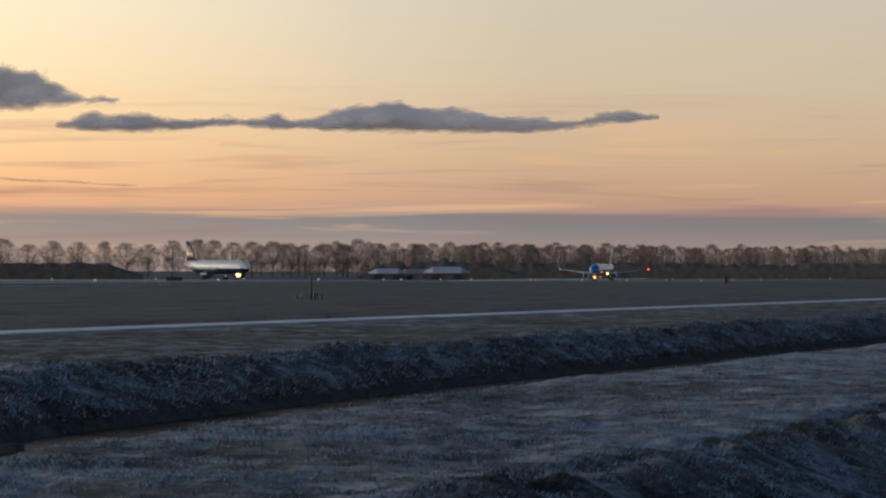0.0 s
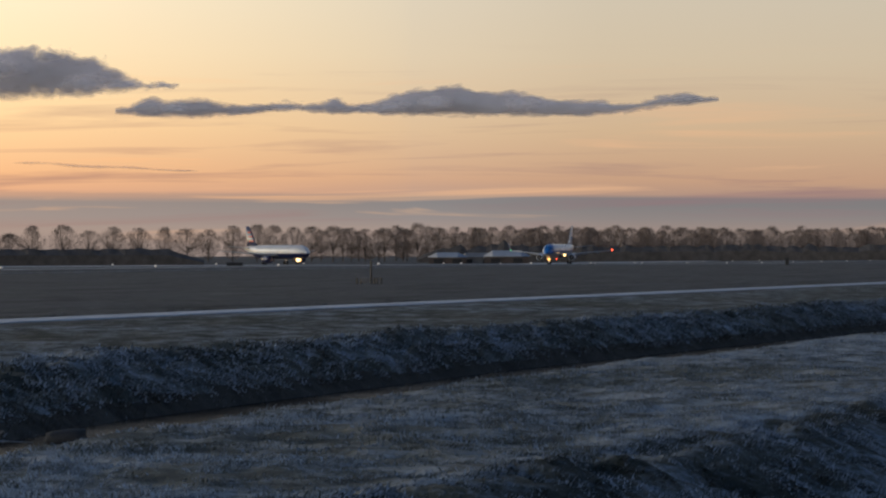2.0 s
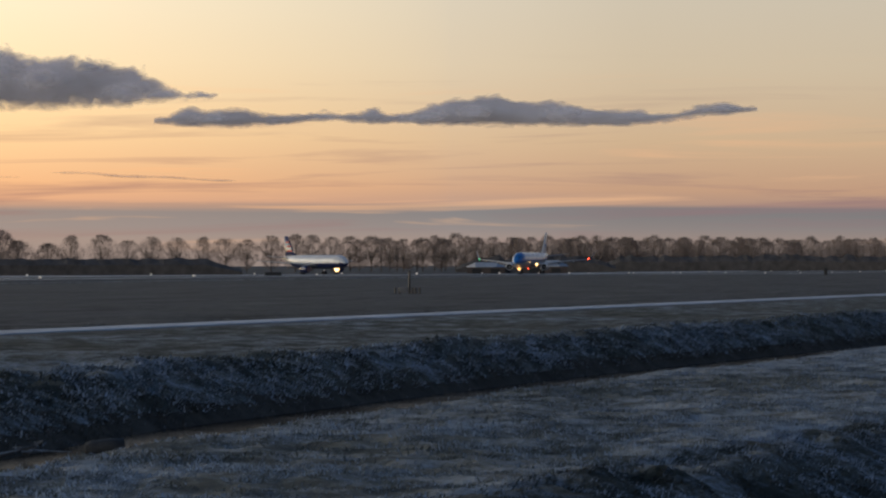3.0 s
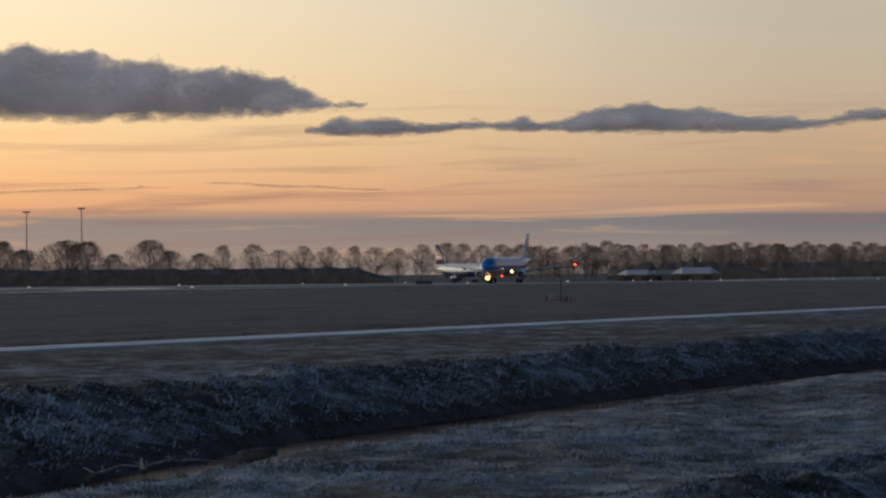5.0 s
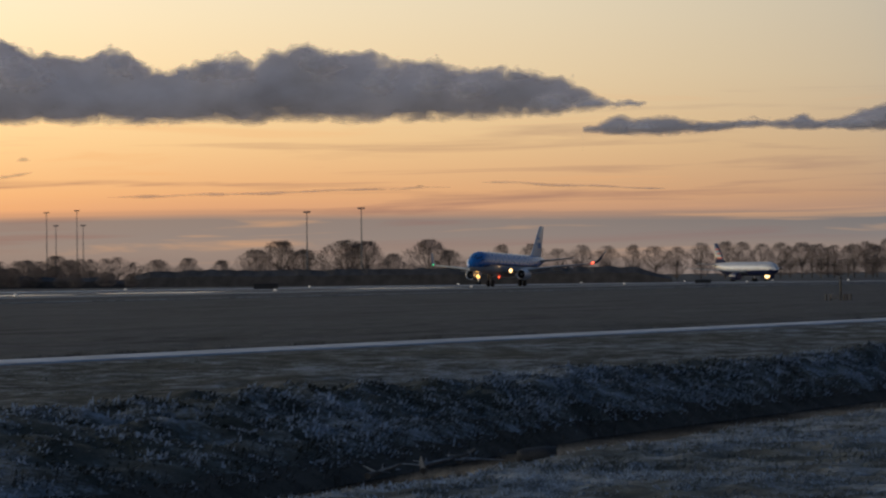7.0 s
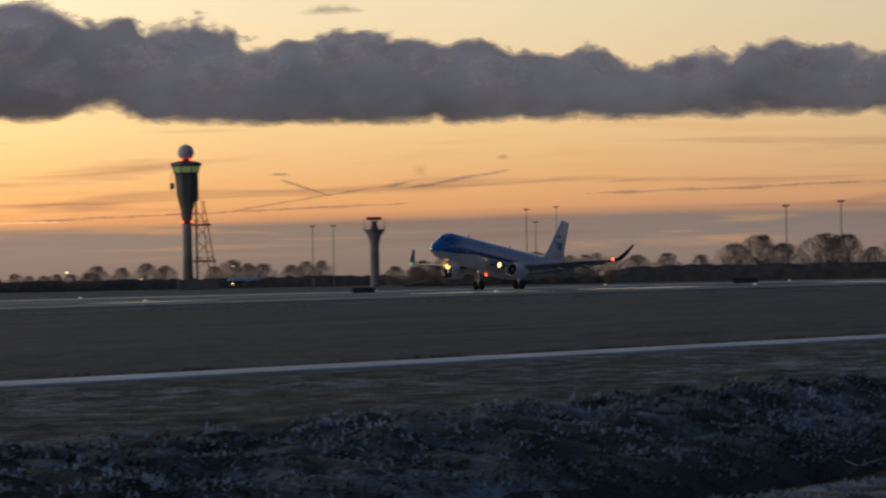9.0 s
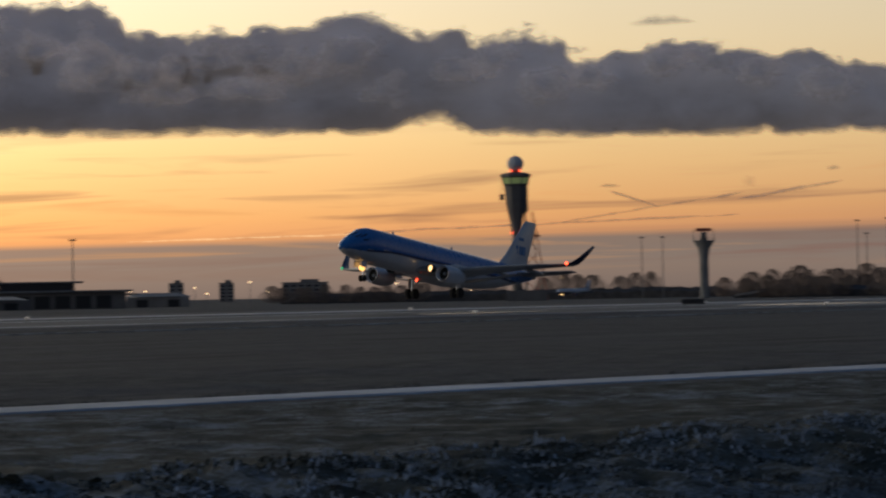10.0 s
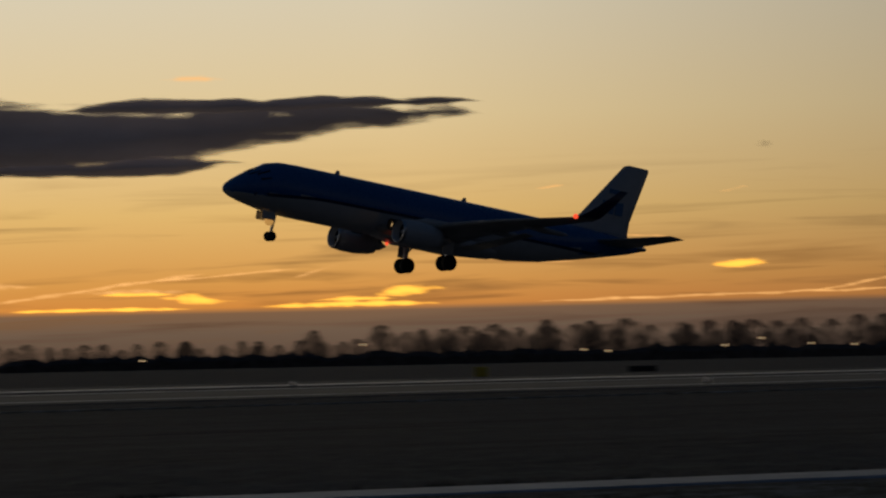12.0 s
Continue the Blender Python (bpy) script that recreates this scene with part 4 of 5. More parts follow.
def white_airliner(name, label, m, red_tail=True):
    """A narrow-body airliner waiting on the ground; nose along +x, main wheels at the origin."""
    jet = thing(name, m, label, "airplane")
    C = 3.9
    st = [(19.4, C - 0.5, 0.04, 0.04), (19.1, C - 0.48, 0.5, 0.45), (18.3, C - 0.36, 1.05, 1.0), (17.0, C - 0.12, 1.6, 1.7), (15.2, C, 1.97, 2.05), (0, C, 1.97, 2.07), (-7, C, 1.97, 2.07), (-11, C + 0.35, 1.6, 1.7),
          (-15, C + 0.85, 0.9, 1.0), (-18, C + 1.2, 0.25, 0.3)]
    bm = loft(fuselage_rings(st, 28))
    for f in bm.faces:
        f.material_index = 1 if f.calc_center_median().z < C - 0.35 else 0
    part("fuselage", bm, [WHITE, NAVY], jet, "white body over a dark blue belly")
    for s in (1, -1):
        part("wing", loft([wing_section((5.2, s * 1.3, C - 1.2), 6.8, 0.13), wing_section((1.2, s * 6.5, C - 0.6), 3.8, 0.12), wing_section((-4.6, s * 17.0, C + 0.4), 1.5, 0.1)]), GREY_PAINT, jet)
        ez = C - 2.2
        nac = part("engine", lathe([(6.6, 0.9), (6.7, 1.0), (6.3, 1.12), (5.2, 1.18), (3.6, 1.02), (2.4, 0.75), (2.5, 0.6), (5.8, 0.8)], "X", 20, (0, s * 5.75, ez)), NAVY, jet)
        part("intake", lathe([(6.1, 0.03), (6.1, 0.85)], "X", 18, (0, s * 5.75, ez)), DARK, nac)
        part("tailplane", loft([wing_section((-13.0, s * 0.5, C + 1.2), 3.8, 0.1), wing_section((-16.2, s * 6.2, C + 1.8), 1.5, 0.09)]), GREY_PAINT, jet)
        leg = part("main_gear", tube((0, s * 3.8, 0.58), (0, s * 3.8, C - 1.1), 0.16, 0.18, 8), METAL, jet)
        for o in (-0.45, 0.45):
            wheel(leg, (0, s * 3.8 + o, 0.58), 0.58, 0.42)
    fin = part("fin", loft([wing_section((-10.0, 0, C + 1.9), 6.5, 0.07, (0, 1, 0)), wing_section((-11.6, 0, C + 3.2), 4.8, 0.09, (0, 1, 0)), wing_section((-15.0, 0, C + 7.9), 2.2, 0.08, (0, 1, 0))]), NAVY if red_tail else WHITE, jet)
    if red_tail:
        for s in (1, -1):
            for k in range(3):
                part("tail_band", box(-13.4 - 0.7 * k, s * 0.24, C + 3.4 + 1.35 * k, 2.6 - 0.4 * k, 0.06, 0.5), RED_PAINT, fin, "red band on the fin")
    nose = part("nose_gear", tube((12.7, 0, 0.4), (12.7, 0, C - 1.6), 0.12, 0.14, 8), METAL, jet)
    for o in (-0.25, 0.25):
        wheel(nose, (12.7, o, 0.38), 0.38, 0.22)
    # ball far larger than a lamp, to stand for its glare as well
    part("landing_light", ball(0.75, (13.4, 0, 1.75)), LANDING, nose)
    return jet


ax, ay = spot(17.24, 1060)
white_airliner("airliner", "white airliner with dark blue belly holding short, nose lamp on", pose(ax, ay, float(airfield_z(ax)) + 0.02, 0, 0, 228.7))
ax, ay = spot(33.2, 1150)
white_airliner("airliner", "distant white airliner taxiing with nose lamp on", pose(ax, ay, 0.05, 0, 0, 170), red_tail=False).scale = (0.45, 0.45, 0.45)


# ------------------------------------------------------------------ trees
def bare_tree(kind_seed, height, spread_w, bushy, label, fine=1.0):
    """A leafless tree: tapered trunk, forking limbs that fan upwards, and a rounded crown of many fine twigs."""
    rnd = random.Random(kind_seed)
    t = thing("bare_tree", Matrix(), label, "tree", "trees beyond the airfield")
    bm = bmesh.new()
    fork = height * (0.12 if bushy else 0.2)
    tube_into(bm, (0, 0, 0), (0, 0, fork), 0.018 * height, 0.014 * height, 7)
    tube_into(bm, (0, 0, fork), (rnd.uniform(-.4, .4), rnd.uniform(-.4, .4), height * 0.88), 0.014 * height, 0.003 * height, 6)

    def crown_radius(f, a):
        g = min(1.0, max(0.0, (f - 0.03) / 0.97))
        r = math.sin(math.pi * g ** (0.8 if bushy else 1.0)) ** 0.5
        return spread_w * r * (0.88 + 0.5 * noise.noise(Vector((math.cos(a) * 1.3 + kind_seed, math.sin(a) * 1.3, f * 3.2))))

    limbs = []
    for k in range(18 if bushy else 13):
        a, f = rnd.uniform(0, math.tau), rnd.uniform(0.42, 0.93)
        r = crown_radius(f, a) * rnd.uniform(0.55, 0.92)
        end = Vector((math.cos(a) * r, math.sin(a) * r, f * height))
        start = Vector((0, 0, fork + rnd.uniform(0, 0.22) * height))
        if end.z < start.z + 0.12 * height:
            end.z = start.z + 0.12 * height
        mid = start.lerp(end, 0.5) + Vector((end.x * 0.12, end.y * 0.12, -0.03 * height))
        tube_into(bm, start, mid, 0.009 * height, 0.006 * height, 4)
        tube_into(bm, mid, end, 0.006 * height, 0.002 * height, 4)
        limbs.append((start, mid, end))
    part("trunk", bm, BARK, t)
    verts, faces = [], []

    def twig(base, d, ln, wd):
        side = d.cross(Vector((rnd.gauss(0, 1), rnd.gauss(0, 1), rnd.gauss(0, 1)))).normalized() * wd
        up2 = d.cross(side).normalized() * wd
        i = len(verts)
        verts.extend((base + side, base - side, base + up2, base + d * ln))
        faces.extend(((i, i + 1, i + 3), (i + 1, i + 2, i + 3), (i + 2, i, i + 3)))

    for k in range(5400 if bushy else 3200):
        a, f = rnd.uniform(0, math.tau), 0.08 + 0.90 * rnd.random() ** 0.8
        r = crown_radius(f, a) * math.sqrt(rnd.random())
        base = Vector((math.cos(a) * r, math.sin(a) * r, f * height))
        # gaps between the limbs' sprays
        if noise.noise(base * (5.2 / height) + Vector((kind_seed * 3.1, 0, 0))) < -0.12 and rnd.random() < 0.75:
            continue
        d = Vector((base.x * 0.5 / spread_w + rnd.gauss(0, .28), base.y * 0.5 / spread_w + rnd.gauss(0, .28), rnd.uniform(0.4, 1.2))).normalized()
        ln = height * rnd.uniform(0.06, 0.13) * (1 - 0.35 * f)
        twig(base, d, ln, fine * height * rnd.uniform(0.0024, 0.0044))
    me = bpy.data.meshes.new("crown")
    me.from_pydata([tuple(v) for v in verts], [], faces)
    me.materials.append(TWIGS)
    ob = new("crown", me)
    ob.parent = t
    return t


POPLARS = [bare_tree(10 + k, 14.3, 5.4 + 0.7 * (k % 2), False, "tall leafless poplar in a long row", 0.85) for k in range(4)]
SLENDER = [bare_tree(50 + k, 14.3, 5.9 + 0.7 * (k % 2), False, "slender leafless tree in a row against the sunset", 0.85) for k in range(3)]
HAZY = [bare_tree(60 + k, 15.5, 7.8, True, "broad leafless tree against the sunset", 0.8) for k in range(2)]
BUSHES = [bare_tree(80 + k, 5.6, 3.6, True, "dense dark leafless bush beside the airfield", 1.5) for k in range(2)]
BROADS = [bare_tree(30 + k, 15.5, 9.6, True, "broad leafless tree with a rounded twiggy crown") for k in range(3)]


def plant(kinds, az, dist, scale, rnd):
    src = rnd.choice(kinds)
    m = ground_place(az, dist, rnd.uniform(0, 360), -0.1) @ Matrix.Diagonal((scale * rnd.uniform(0.85, 1.2), scale * rnd.uniform(0.85, 1.2), scale * rnd.uniform(0.93, 1.07), 1))
    s = m.to_scale()
    ob = copy_thing(src, Matrix.LocRotScale(m.translation, m.to_quaternion(), None))
    ob.scale = s
    return ob


def plant_rows():
    rnd = random.Random(4)
    az = 3.0                                              # the poplar avenue at the far end
    while az < 21.3:
        gap = 0.42 if az > 17.5 else 0.29 if az > 13 else 0.25
        far = 1450 + 260 * max(0, (14 - az) / 10)
        plant(SLENDER if az > 17.5 else POPLARS, az + rnd.uniform(-.03, .03), far, (1.02 if az > 12 else 0.98) * rnd.uniform(0.96, 1.03), rnd)
        if az < 16.5:
            plant(POPLARS, az + rnd.uniform(.1, .2), far + 90, rnd.uniform(0.92, 1.05), rnd)
        az += gap * rnd.uniform(0.88, 1.12)
    for az, s in ((24.78, 0.98), (25.2, 0.8), (24.4, 0.82), (23.72, 1.04), (23.4, 0.98), (22.38, 0.98), (22.05, 0.8), (21.55, 0.72), (22.95, 0.68), (25.75, 0.6), (26.3, 0.6), (26.8, 0.64)):
        plant(BROADS, az, 1120, s * 0.94, rnd)
    for az in np.arange(27.2, 30.0, 0.21):                # smaller trees and copses
        plant(BROADS if rnd.random() < 0.35 else SLENDER, float(az) + rnd.uniform(-.06, .06), 1250, rnd.uniform(0.62, 0.76), rnd)
    plant(BROADS, 30.3, 1250, 0.55, rnd)
    for az in np.arange(27.3, 30.75, 0.2):                # dark bushes beside the airfield
        plant(BUSHES, float(az) + rnd.uniform(-.08, .08), 815 + rnd.uniform(-10, 20), rnd.uniform(0.75, 1.0) * (1.0 if az > 28.4 else 0.72), rnd)
    for az in (31.95, 32.2, 32.45, 32.9, 33.15, 33.4, 33.7, 34.5, 34.8, 35.2, 35.6):
        plant(BROADS, az, 1500, rnd.uniform(0.58, 0.72), rnd)
    for az in np.arange(35.8, 38.4, 0.24):                # low hazy wood beyond the tower
        plant(BROADS, float(az) + rnd.uniform(-.08, .08), 1385, rnd.uniform(0.40, 0.52), rnd)
    az = 42.6                                             # tall rows towards the sunset
    while az < 59.0:
        plant(SLENDER if rnd.random() < 0.75 else HAZY, az + rnd.uniform(-.05, .05), 1350, rnd.uniform(0.92, 1.08) * (0.9 if az < 47 else 1.0), rnd)
        plant(SLENDER, az + rnd.uniform(.12, .3), 1500, rnd.uniform(0.7, 0.95), rnd)
        az += 0.42 * rnd.uniform(0.85, 1.15)
    for az, s in ((56.9, 1.0), (56.2, 0.95), (59.6, 0.95), (60.7, 0.85), (58.6, 0.7), (57.9, 0.7), (61.6, 0.65), (62.8, 0.7), (54.6, 0.8), (53.8, 0.85), (52.6, 0.6), (51.2, 0.7), (50.1, 0.6)):
        plant(HAZY, az, 1150, s * 0.86, rnd)
    az = 60.0
    while az < 71:
        plant(SLENDER, az, 1500, rnd.uniform(0.6, 0.8), rnd)
        az += rnd.uniform(0.22, 0.42)


plant_rows()
for src in POPLARS + SLENDER + HAZY + BROADS + BUSHES:                              # the patterns stand in the far rows too
    k = (POPLARS + SLENDER + HAZY + BROADS + BUSHES).index(src)
    src.matrix_basis = ground_place(4.0 + 0.9 * k, 1700)


def hedge(name, a0, a1, dist, height, label, seed, bumpy=0.4):
    """A dense dark hedge or wood edge with an uneven top."""
    rnd = random.Random(seed)
    n = max(24, int(radians(a1 - a0) * dist / 2.2))
    top, verts, faces = 0.0, [], []
    for k in range(n + 1):
        az = a0 + (a1 - a0) * k / n
        x, y = spot(az, dist)
        z0 = float(airfield_z(x))
        hgt = height * (1 + bumpy * (0.7 * noise.noise(Vector((az * 1.3, seed, 0))) + 0.8 * noise.noise(Vector((az * 7.0, seed, 3))) + 0.5 * noise.noise(Vector((az * 21.0, seed, 5)))))
        ends = min(1.0, min(k, n - k) / 6.0 + 0.3)
        hgt *= ends
        x2, y2 = spot(az, dist + 7)
        xm, ym = spot(az, dist + 2.2 + rnd.uniform(-.8, .8))
        verts += [(x, y, z0 - .2), (x, y, z0 + hgt * 0.62), (xm, ym, z0 + hgt), (x2, y2, z0 + hgt * 0.8), (x2, y2, z0 - .2)]
    for k in range(n):
        for i in range(4):
            a = k * 5 + i
            faces.append((a, a + 5, a + 6, a + 1))
    base = len(verts)
    for k in range(n * 16):                               # loose twigs along the top
        az = a0 + (a1 - a0) * rnd.random()
        j = int((az - a0) / (a1 - a0) * n)
        p = Vector(verts[min(j, n) * 5 + 2])
        ln, wd = height * rnd.uniform(0.08, 0.28), 0.10
        q = p + Vector((rnd.gauss(0, 1.2), rnd.gauss(0, 1.2), -height * rnd.uniform(0, 0.3)))
        i = len(verts)
        verts += [tuple(q + Vector((wd, 0, 0))), tuple(q - Vector((wd, 0, 0))), tuple(q + Vector((rnd.gauss(0, .3) * ln, 0, ln)))]
        faces.append((i, i + 1, i + 2))
    me = bpy.data.meshes.new(name)
    me.from_pydata(verts, [], faces)
    me.materials.append(HEDGE)
    return tagged(new(name, me), label, "hedge", kind="stuff")


hedge("hedge", 18.4, 27.5, 900, 4.2, "low dark hedge along the airfield's edge", 1, 0.12)
hedge("hedge", 12.3, 14.9, 1300, 6.0, "dark bushes behind the farm sheds", 2, 0.45)
hedge("hedge", 2.5, 12.6, 1400, 6.0, "dark wood edge in front of the poplars", 3, 0.35)
hedge("hedge", 27.2, 30.6, 820, 2.6, "dark leafless scrub beside the airfield", 4, 0.3)
hedge("hedge", 30.5, 38.0, 1400, 4.2, "dark scrub along the skyline", 5, 0.3)
hedge("hedge", 43.0, 66.0, 1100, 4.0, "dark scrub under the far trees", 6, 0.55)


# ------------------------------------------------------------------ towers
def control_tower():
    d = 1300.0
    t = thing("control_tower", ground_place(34.13, d, 34.13 - 90), "slender dark airport control tower with a round radome", "control tower")
    part("shaft", lathe([(0, 2.0), (14, 1.7), (29, 1.7)], "Z", 20), CONCRETE, t)
    def ring(r, z, n=8, dx=0.0):
        return [Vector((r * math.cos(math.tau * (i + .5) / n) + dx, r * math.sin(math.tau * (i + .5) / n), z)) for i in range(n)]
    part("neck", loft([ring(1.9, 24.5), ring(2.4, 29), ring(4.0, 36), ring(4.6, 42.4)], smooth=False), CLADDING, t)
    part("stair_shaft", box(2.8, 0, 37.6, 3.2, 3.6, 9.4, bevel=0.2), CLADDING, t)
    cab = part("cab", loft([ring(4.5, 42.3), ring(5.0, 43.3), ring(4.9, 43.4)], smooth=False), CLADDING, t)
    part("cab_window", loft([ring(4.75, 43.4), ring(5.35, 45.6)], smooth=False), CAB_GLOW, cab, "lit greenish cab glazing")
    for i in range(8):
        a = math.tau * (i + .5) / 8
        part("mullion", tube((4.8 * math.cos(a), 4.8 * math.sin(a), 43.3), (5.42 * math.cos(a), 5.42 * math.sin(a), 45.7), 0.22, 0.22, 5), CLADDING, cab)
    part("cab_roof", loft([ring(5.5, 45.6), ring(6.1, 46.0), ring(6.1, 46.9), ring(3.2, 47.6)], smooth=False), CLADDING, t)
    part("radome_base", lathe([(47.4, 1.9), (48.6, 1.6)], "Z", 16), RED_STEEL, t)
    part("radome", ball(3.0, (0, 0, 50.8), sub=3), RADOME, t, "pale grey spherical radome")
    part("finial", tube((0, 0, 53.7), (0, 0, 55.0), 0.12, 0.05, 6), STEEL, t)
    for z in (48.2, 25.2):
        for s in (-1, 1):
            part("obstruction_light", ball(0.35, (s * 1.7, -1.9, z), sub=1), RED_LAMP, t)
    part("antenna_bracket", box(-5.2, 0, 38.5, 1.6, 0.6, 2.2), STEEL, t)
    part("side_mast", tube((-5.5, 0, 36.5), (-5.5, 0, 43), 0.1, 0.1, 6), STEEL, t)
    # escape-stair frame standing beside it
    frame_ob = part("lattice_frame", tube((3.4, 0, 0), (3.4, 0, 33), 0.45, 0.4, 8), STEEL, t, "open steel lattice frame beside the shaft")
    bm = bmesh.new()
    for y in (-2.5, 2.5):
        tube_into(bm, (11.2, y, 0), (6.2, y, 33), 0.2, 0.16, 6)
        tube_into(bm, (8.4, y, 0), (5.4, y, 33), 0.14, 0.12, 6)
    part("raking_legs", bm, RED_STEEL, frame_ob)
    for z, x1 in ((10.5, 9.9), (24.0, 8.2)):
        part("platform", box((2.4 + x1) / 2, 0, z, x1 - 1.2, 5.4, 0.6, bevel=0.1), RED_STEEL, frame_ob)
        bm = bmesh.new()
        for k in range(6):
            tube_into(bm, (2.4 + k * (x1 - 2.4) / 5, -2.7, z), (2.4 + k * (x1 - 2.4) / 5, -2.7, z + 1.3), 0.07, 0.07, 4)
        tube_into(bm, (2.2, -2.7, z + 1.3), (x1, -2.7, z + 1.3), 0.08, 0.08, 4)
        part("railing", bm, RED_STEEL, frame_ob)
    bm = bmesh.new()
    for k in range(5):
        z = 2 + k * 5.6
        tube_into(bm, (3.4, -2.3, z), (9.9 - k * 0.8, -2.3, z + 5), 0.12, 0.12, 4)
        tube_into(bm, (9.9 - k * 0.8, -2.3, z), (3.4, -2.3, z + 5), 0.12, 0.12, 4)
    part("bracing", bm, RED_STEEL, frame_ob)
    part("base_building", box(3.5, 0, 1.9, 15, 9, 3.8, bevel=0.15), CLADDING, t)
    return t


control_tower()


def radar_tower(az, dist, s, label, far=False):
    t = thing("radar_tower", ground_place(az, dist, az - 90), label, "tower")
    k = 1.45 if far else 1.0
    part("shaft", lathe([(0, 1.75 * s * k), (1.0 * s, 1.5 * s * k), (14 * s, 1.5 * s * k), (17.0 * s, 2.1 * s * k), (18.6 * s, 3.2 * s * k), (18.9 * s, 3.2 * s * k)], "Z", 20), CONCRETE, t)
    deck = part("deck", lathe([(18.9 * s, 3.5 * s * k), (19.3 * s, 3.7 * s * k), (19.4 * s, 3.5 * s * k)], "Z", 20), STEEL, t)
    bm = bmesh.new()
    for i in range(16):
        a = math.tau * i / 16
        tube_into(bm, (3.5 * s * math.cos(a), 3.5 * s * math.sin(a), 19.3 * s), (3.5 * s * math.cos(a), 3.5 * s * math.sin(a), 20.5 * s), 0.07 * s, 0.07 * s, 4)
    part("railing", bm, STEEL, deck)
    if far:
        part("cab", lathe([(19.3 * s, 3.0 * s), (21.5 * s, 3.3 * s), (22 * s, 2.2 * s)], "Z", 12), CLADDING, t)
        part("mast", tube((0, 0, 22 * s), (0, 0, 26.5 * s), 1.6 * s, 1.0 * s, 8), STEEL, t)
    else:
        part("pedestal", lathe([(19.3 * s, 1.3 * s), (21.6 * s, 0.9 * s), (22.2 * s, 1.3 * s)], "Z", 12), STEEL, t)
        part("radar_antenna", box(0, 0, 23.0 * s, 5.2 * s, 1.2 * s, 1.1 * s, bevel=0.25 * s), RED_STEEL, t, "broad rust-red radar antenna")
        bm = bmesh.new()
        for k in (-1, 1):
            tube_into(bm, (3.3 * s * k, 0, 19.3 * s), (3.3 * s * k, 0, 23.4 * s), 0.08 * s, 0.08 * s, 4)
        part("corner_poles", bm, STEEL, t)
    return t


radar_tower(31.08, 1150, 0.98, "round concrete radar tower with a flat antenna on top")
radar_tower(46.23, 3000, 1.85, "distant hazy airport tower with a flared cab", far=True)


def light_mast(az, dist, height, label="tall slim apron lighting mast"):
    t = thing("light_mast", ground_place(az, dist, az - 90), label, "light mast", "apron light masts")
    part("pole", tube((0, 0, 0), (0, 0, height), 0.24, 0.12, 8), STEEL, t)
    head = part("head_frame", box(0, 0, height, 1.9, 0.4, 0.25, bevel=0.08), STEEL, t)
    for k in (-1, 0, 1):
        part("floodlight", box(k * 0.7, -0.3, height + 0.25, 0.5, 0.4, 0.3, bevel=0.06), STEEL, head)
    return t


for az, px in ((24.36, 117), (23.47, 123)):
    light_mast(az, 960, 2.0 + px / 6200 * 960)
for az, px in ((28.1, 124), (28.59, 121), (28.44, 98), (28.0, 98), (32.09, 98), (31.75, 98)):
    light_mast(az, 1300, 2.0 + px / 6200 * 1300)
light_mast(41.37, 900, 2.0 + 106 / 6200 * 900)


# ------------------------------------------------------------------ buildings
def shed(az, dist, length, depth, eave, ridge, turn, label, wall=None, cover=None):
    b = thing("shed", ground_place(az, dist, az - 90 + turn), label, "shed")
    part("wall", box(0, 0, eave / 2, length, depth, eave, bevel=0.05), wall or BRICKWORK, b)
    prof = [(-depth / 2 - .5, eave - .1), (0, ridge), (depth / 2 + .5, eave - .1), (depth / 2 + .5, eave + .15), (0, ridge + .28), (-depth / 2 - .5, eave + .15)]
    hip = [[Vector((x, y * k, eave + (z - eave) * k)) for y, z in prof] for x, k in ((-length / 2 - .4, 0.12), (-length / 2 + 2.6, 1.0), (length / 2 - 2.6, 1.0), (length / 2 + .4, 0.12))]
    part("roof", loft(hip, smooth=False), cover or ROOF, b, "pitched roof" if cover else "pitched roof white with frost")
    for k in range(max(2, int(length / 8))):
        x = -length / 2 + (k + .5) * length / max(2, int(length / 8))
        part("door", box(x, -depth / 2 - .04, eave * .38, 3.0, 0.12, eave * .72), DARK, b)
    return b


shed(14.42, 1150, 12.2, 12, 2.1, 3.4, 0, "low farm shed with a frosted pitched roof")
shed(13.455, 1150, 14.6, 12, 2.3, 4.0, 0, "low farm shed with a frosted pitched roof")
shed(13.93, 1165, 13, 10, 2.0, 3.3, 0, "dark low farm shed", PANEL, PANEL)


def block(az, dist, w, d, px_top, label, storeys=4, mat=None):
    h = 2.0 + px_top / 6200 * dist
    b = thing("building", ground_place(az, dist, az - 90), label, "building")
    part("wall", box(0, 0, h / 2, w, d, h, bevel=0.1), mat or PANEL, b)
    part("roof", box(0, 0, h + 0.3, w * 1.03, d * 1.03, 0.6, bevel=0.1), STEEL, b)
    part("roof_plant", box(w * 0.1, 0, h + 1.4, w * 0.4, d * 0.4, 2.0, bevel=0.1), PANEL, b)
    n = max(2, int(w / 5))
    for s in range(storeys):
        for k in range(n):
            part("window", box(-w / 2 + (k + .5) * w / n, -d / 2 - .03, h * (s + .6) / (storeys + .3), w / n * .6, 0.12, h / storeys * .4), GLASS_DARK, b)
    return b


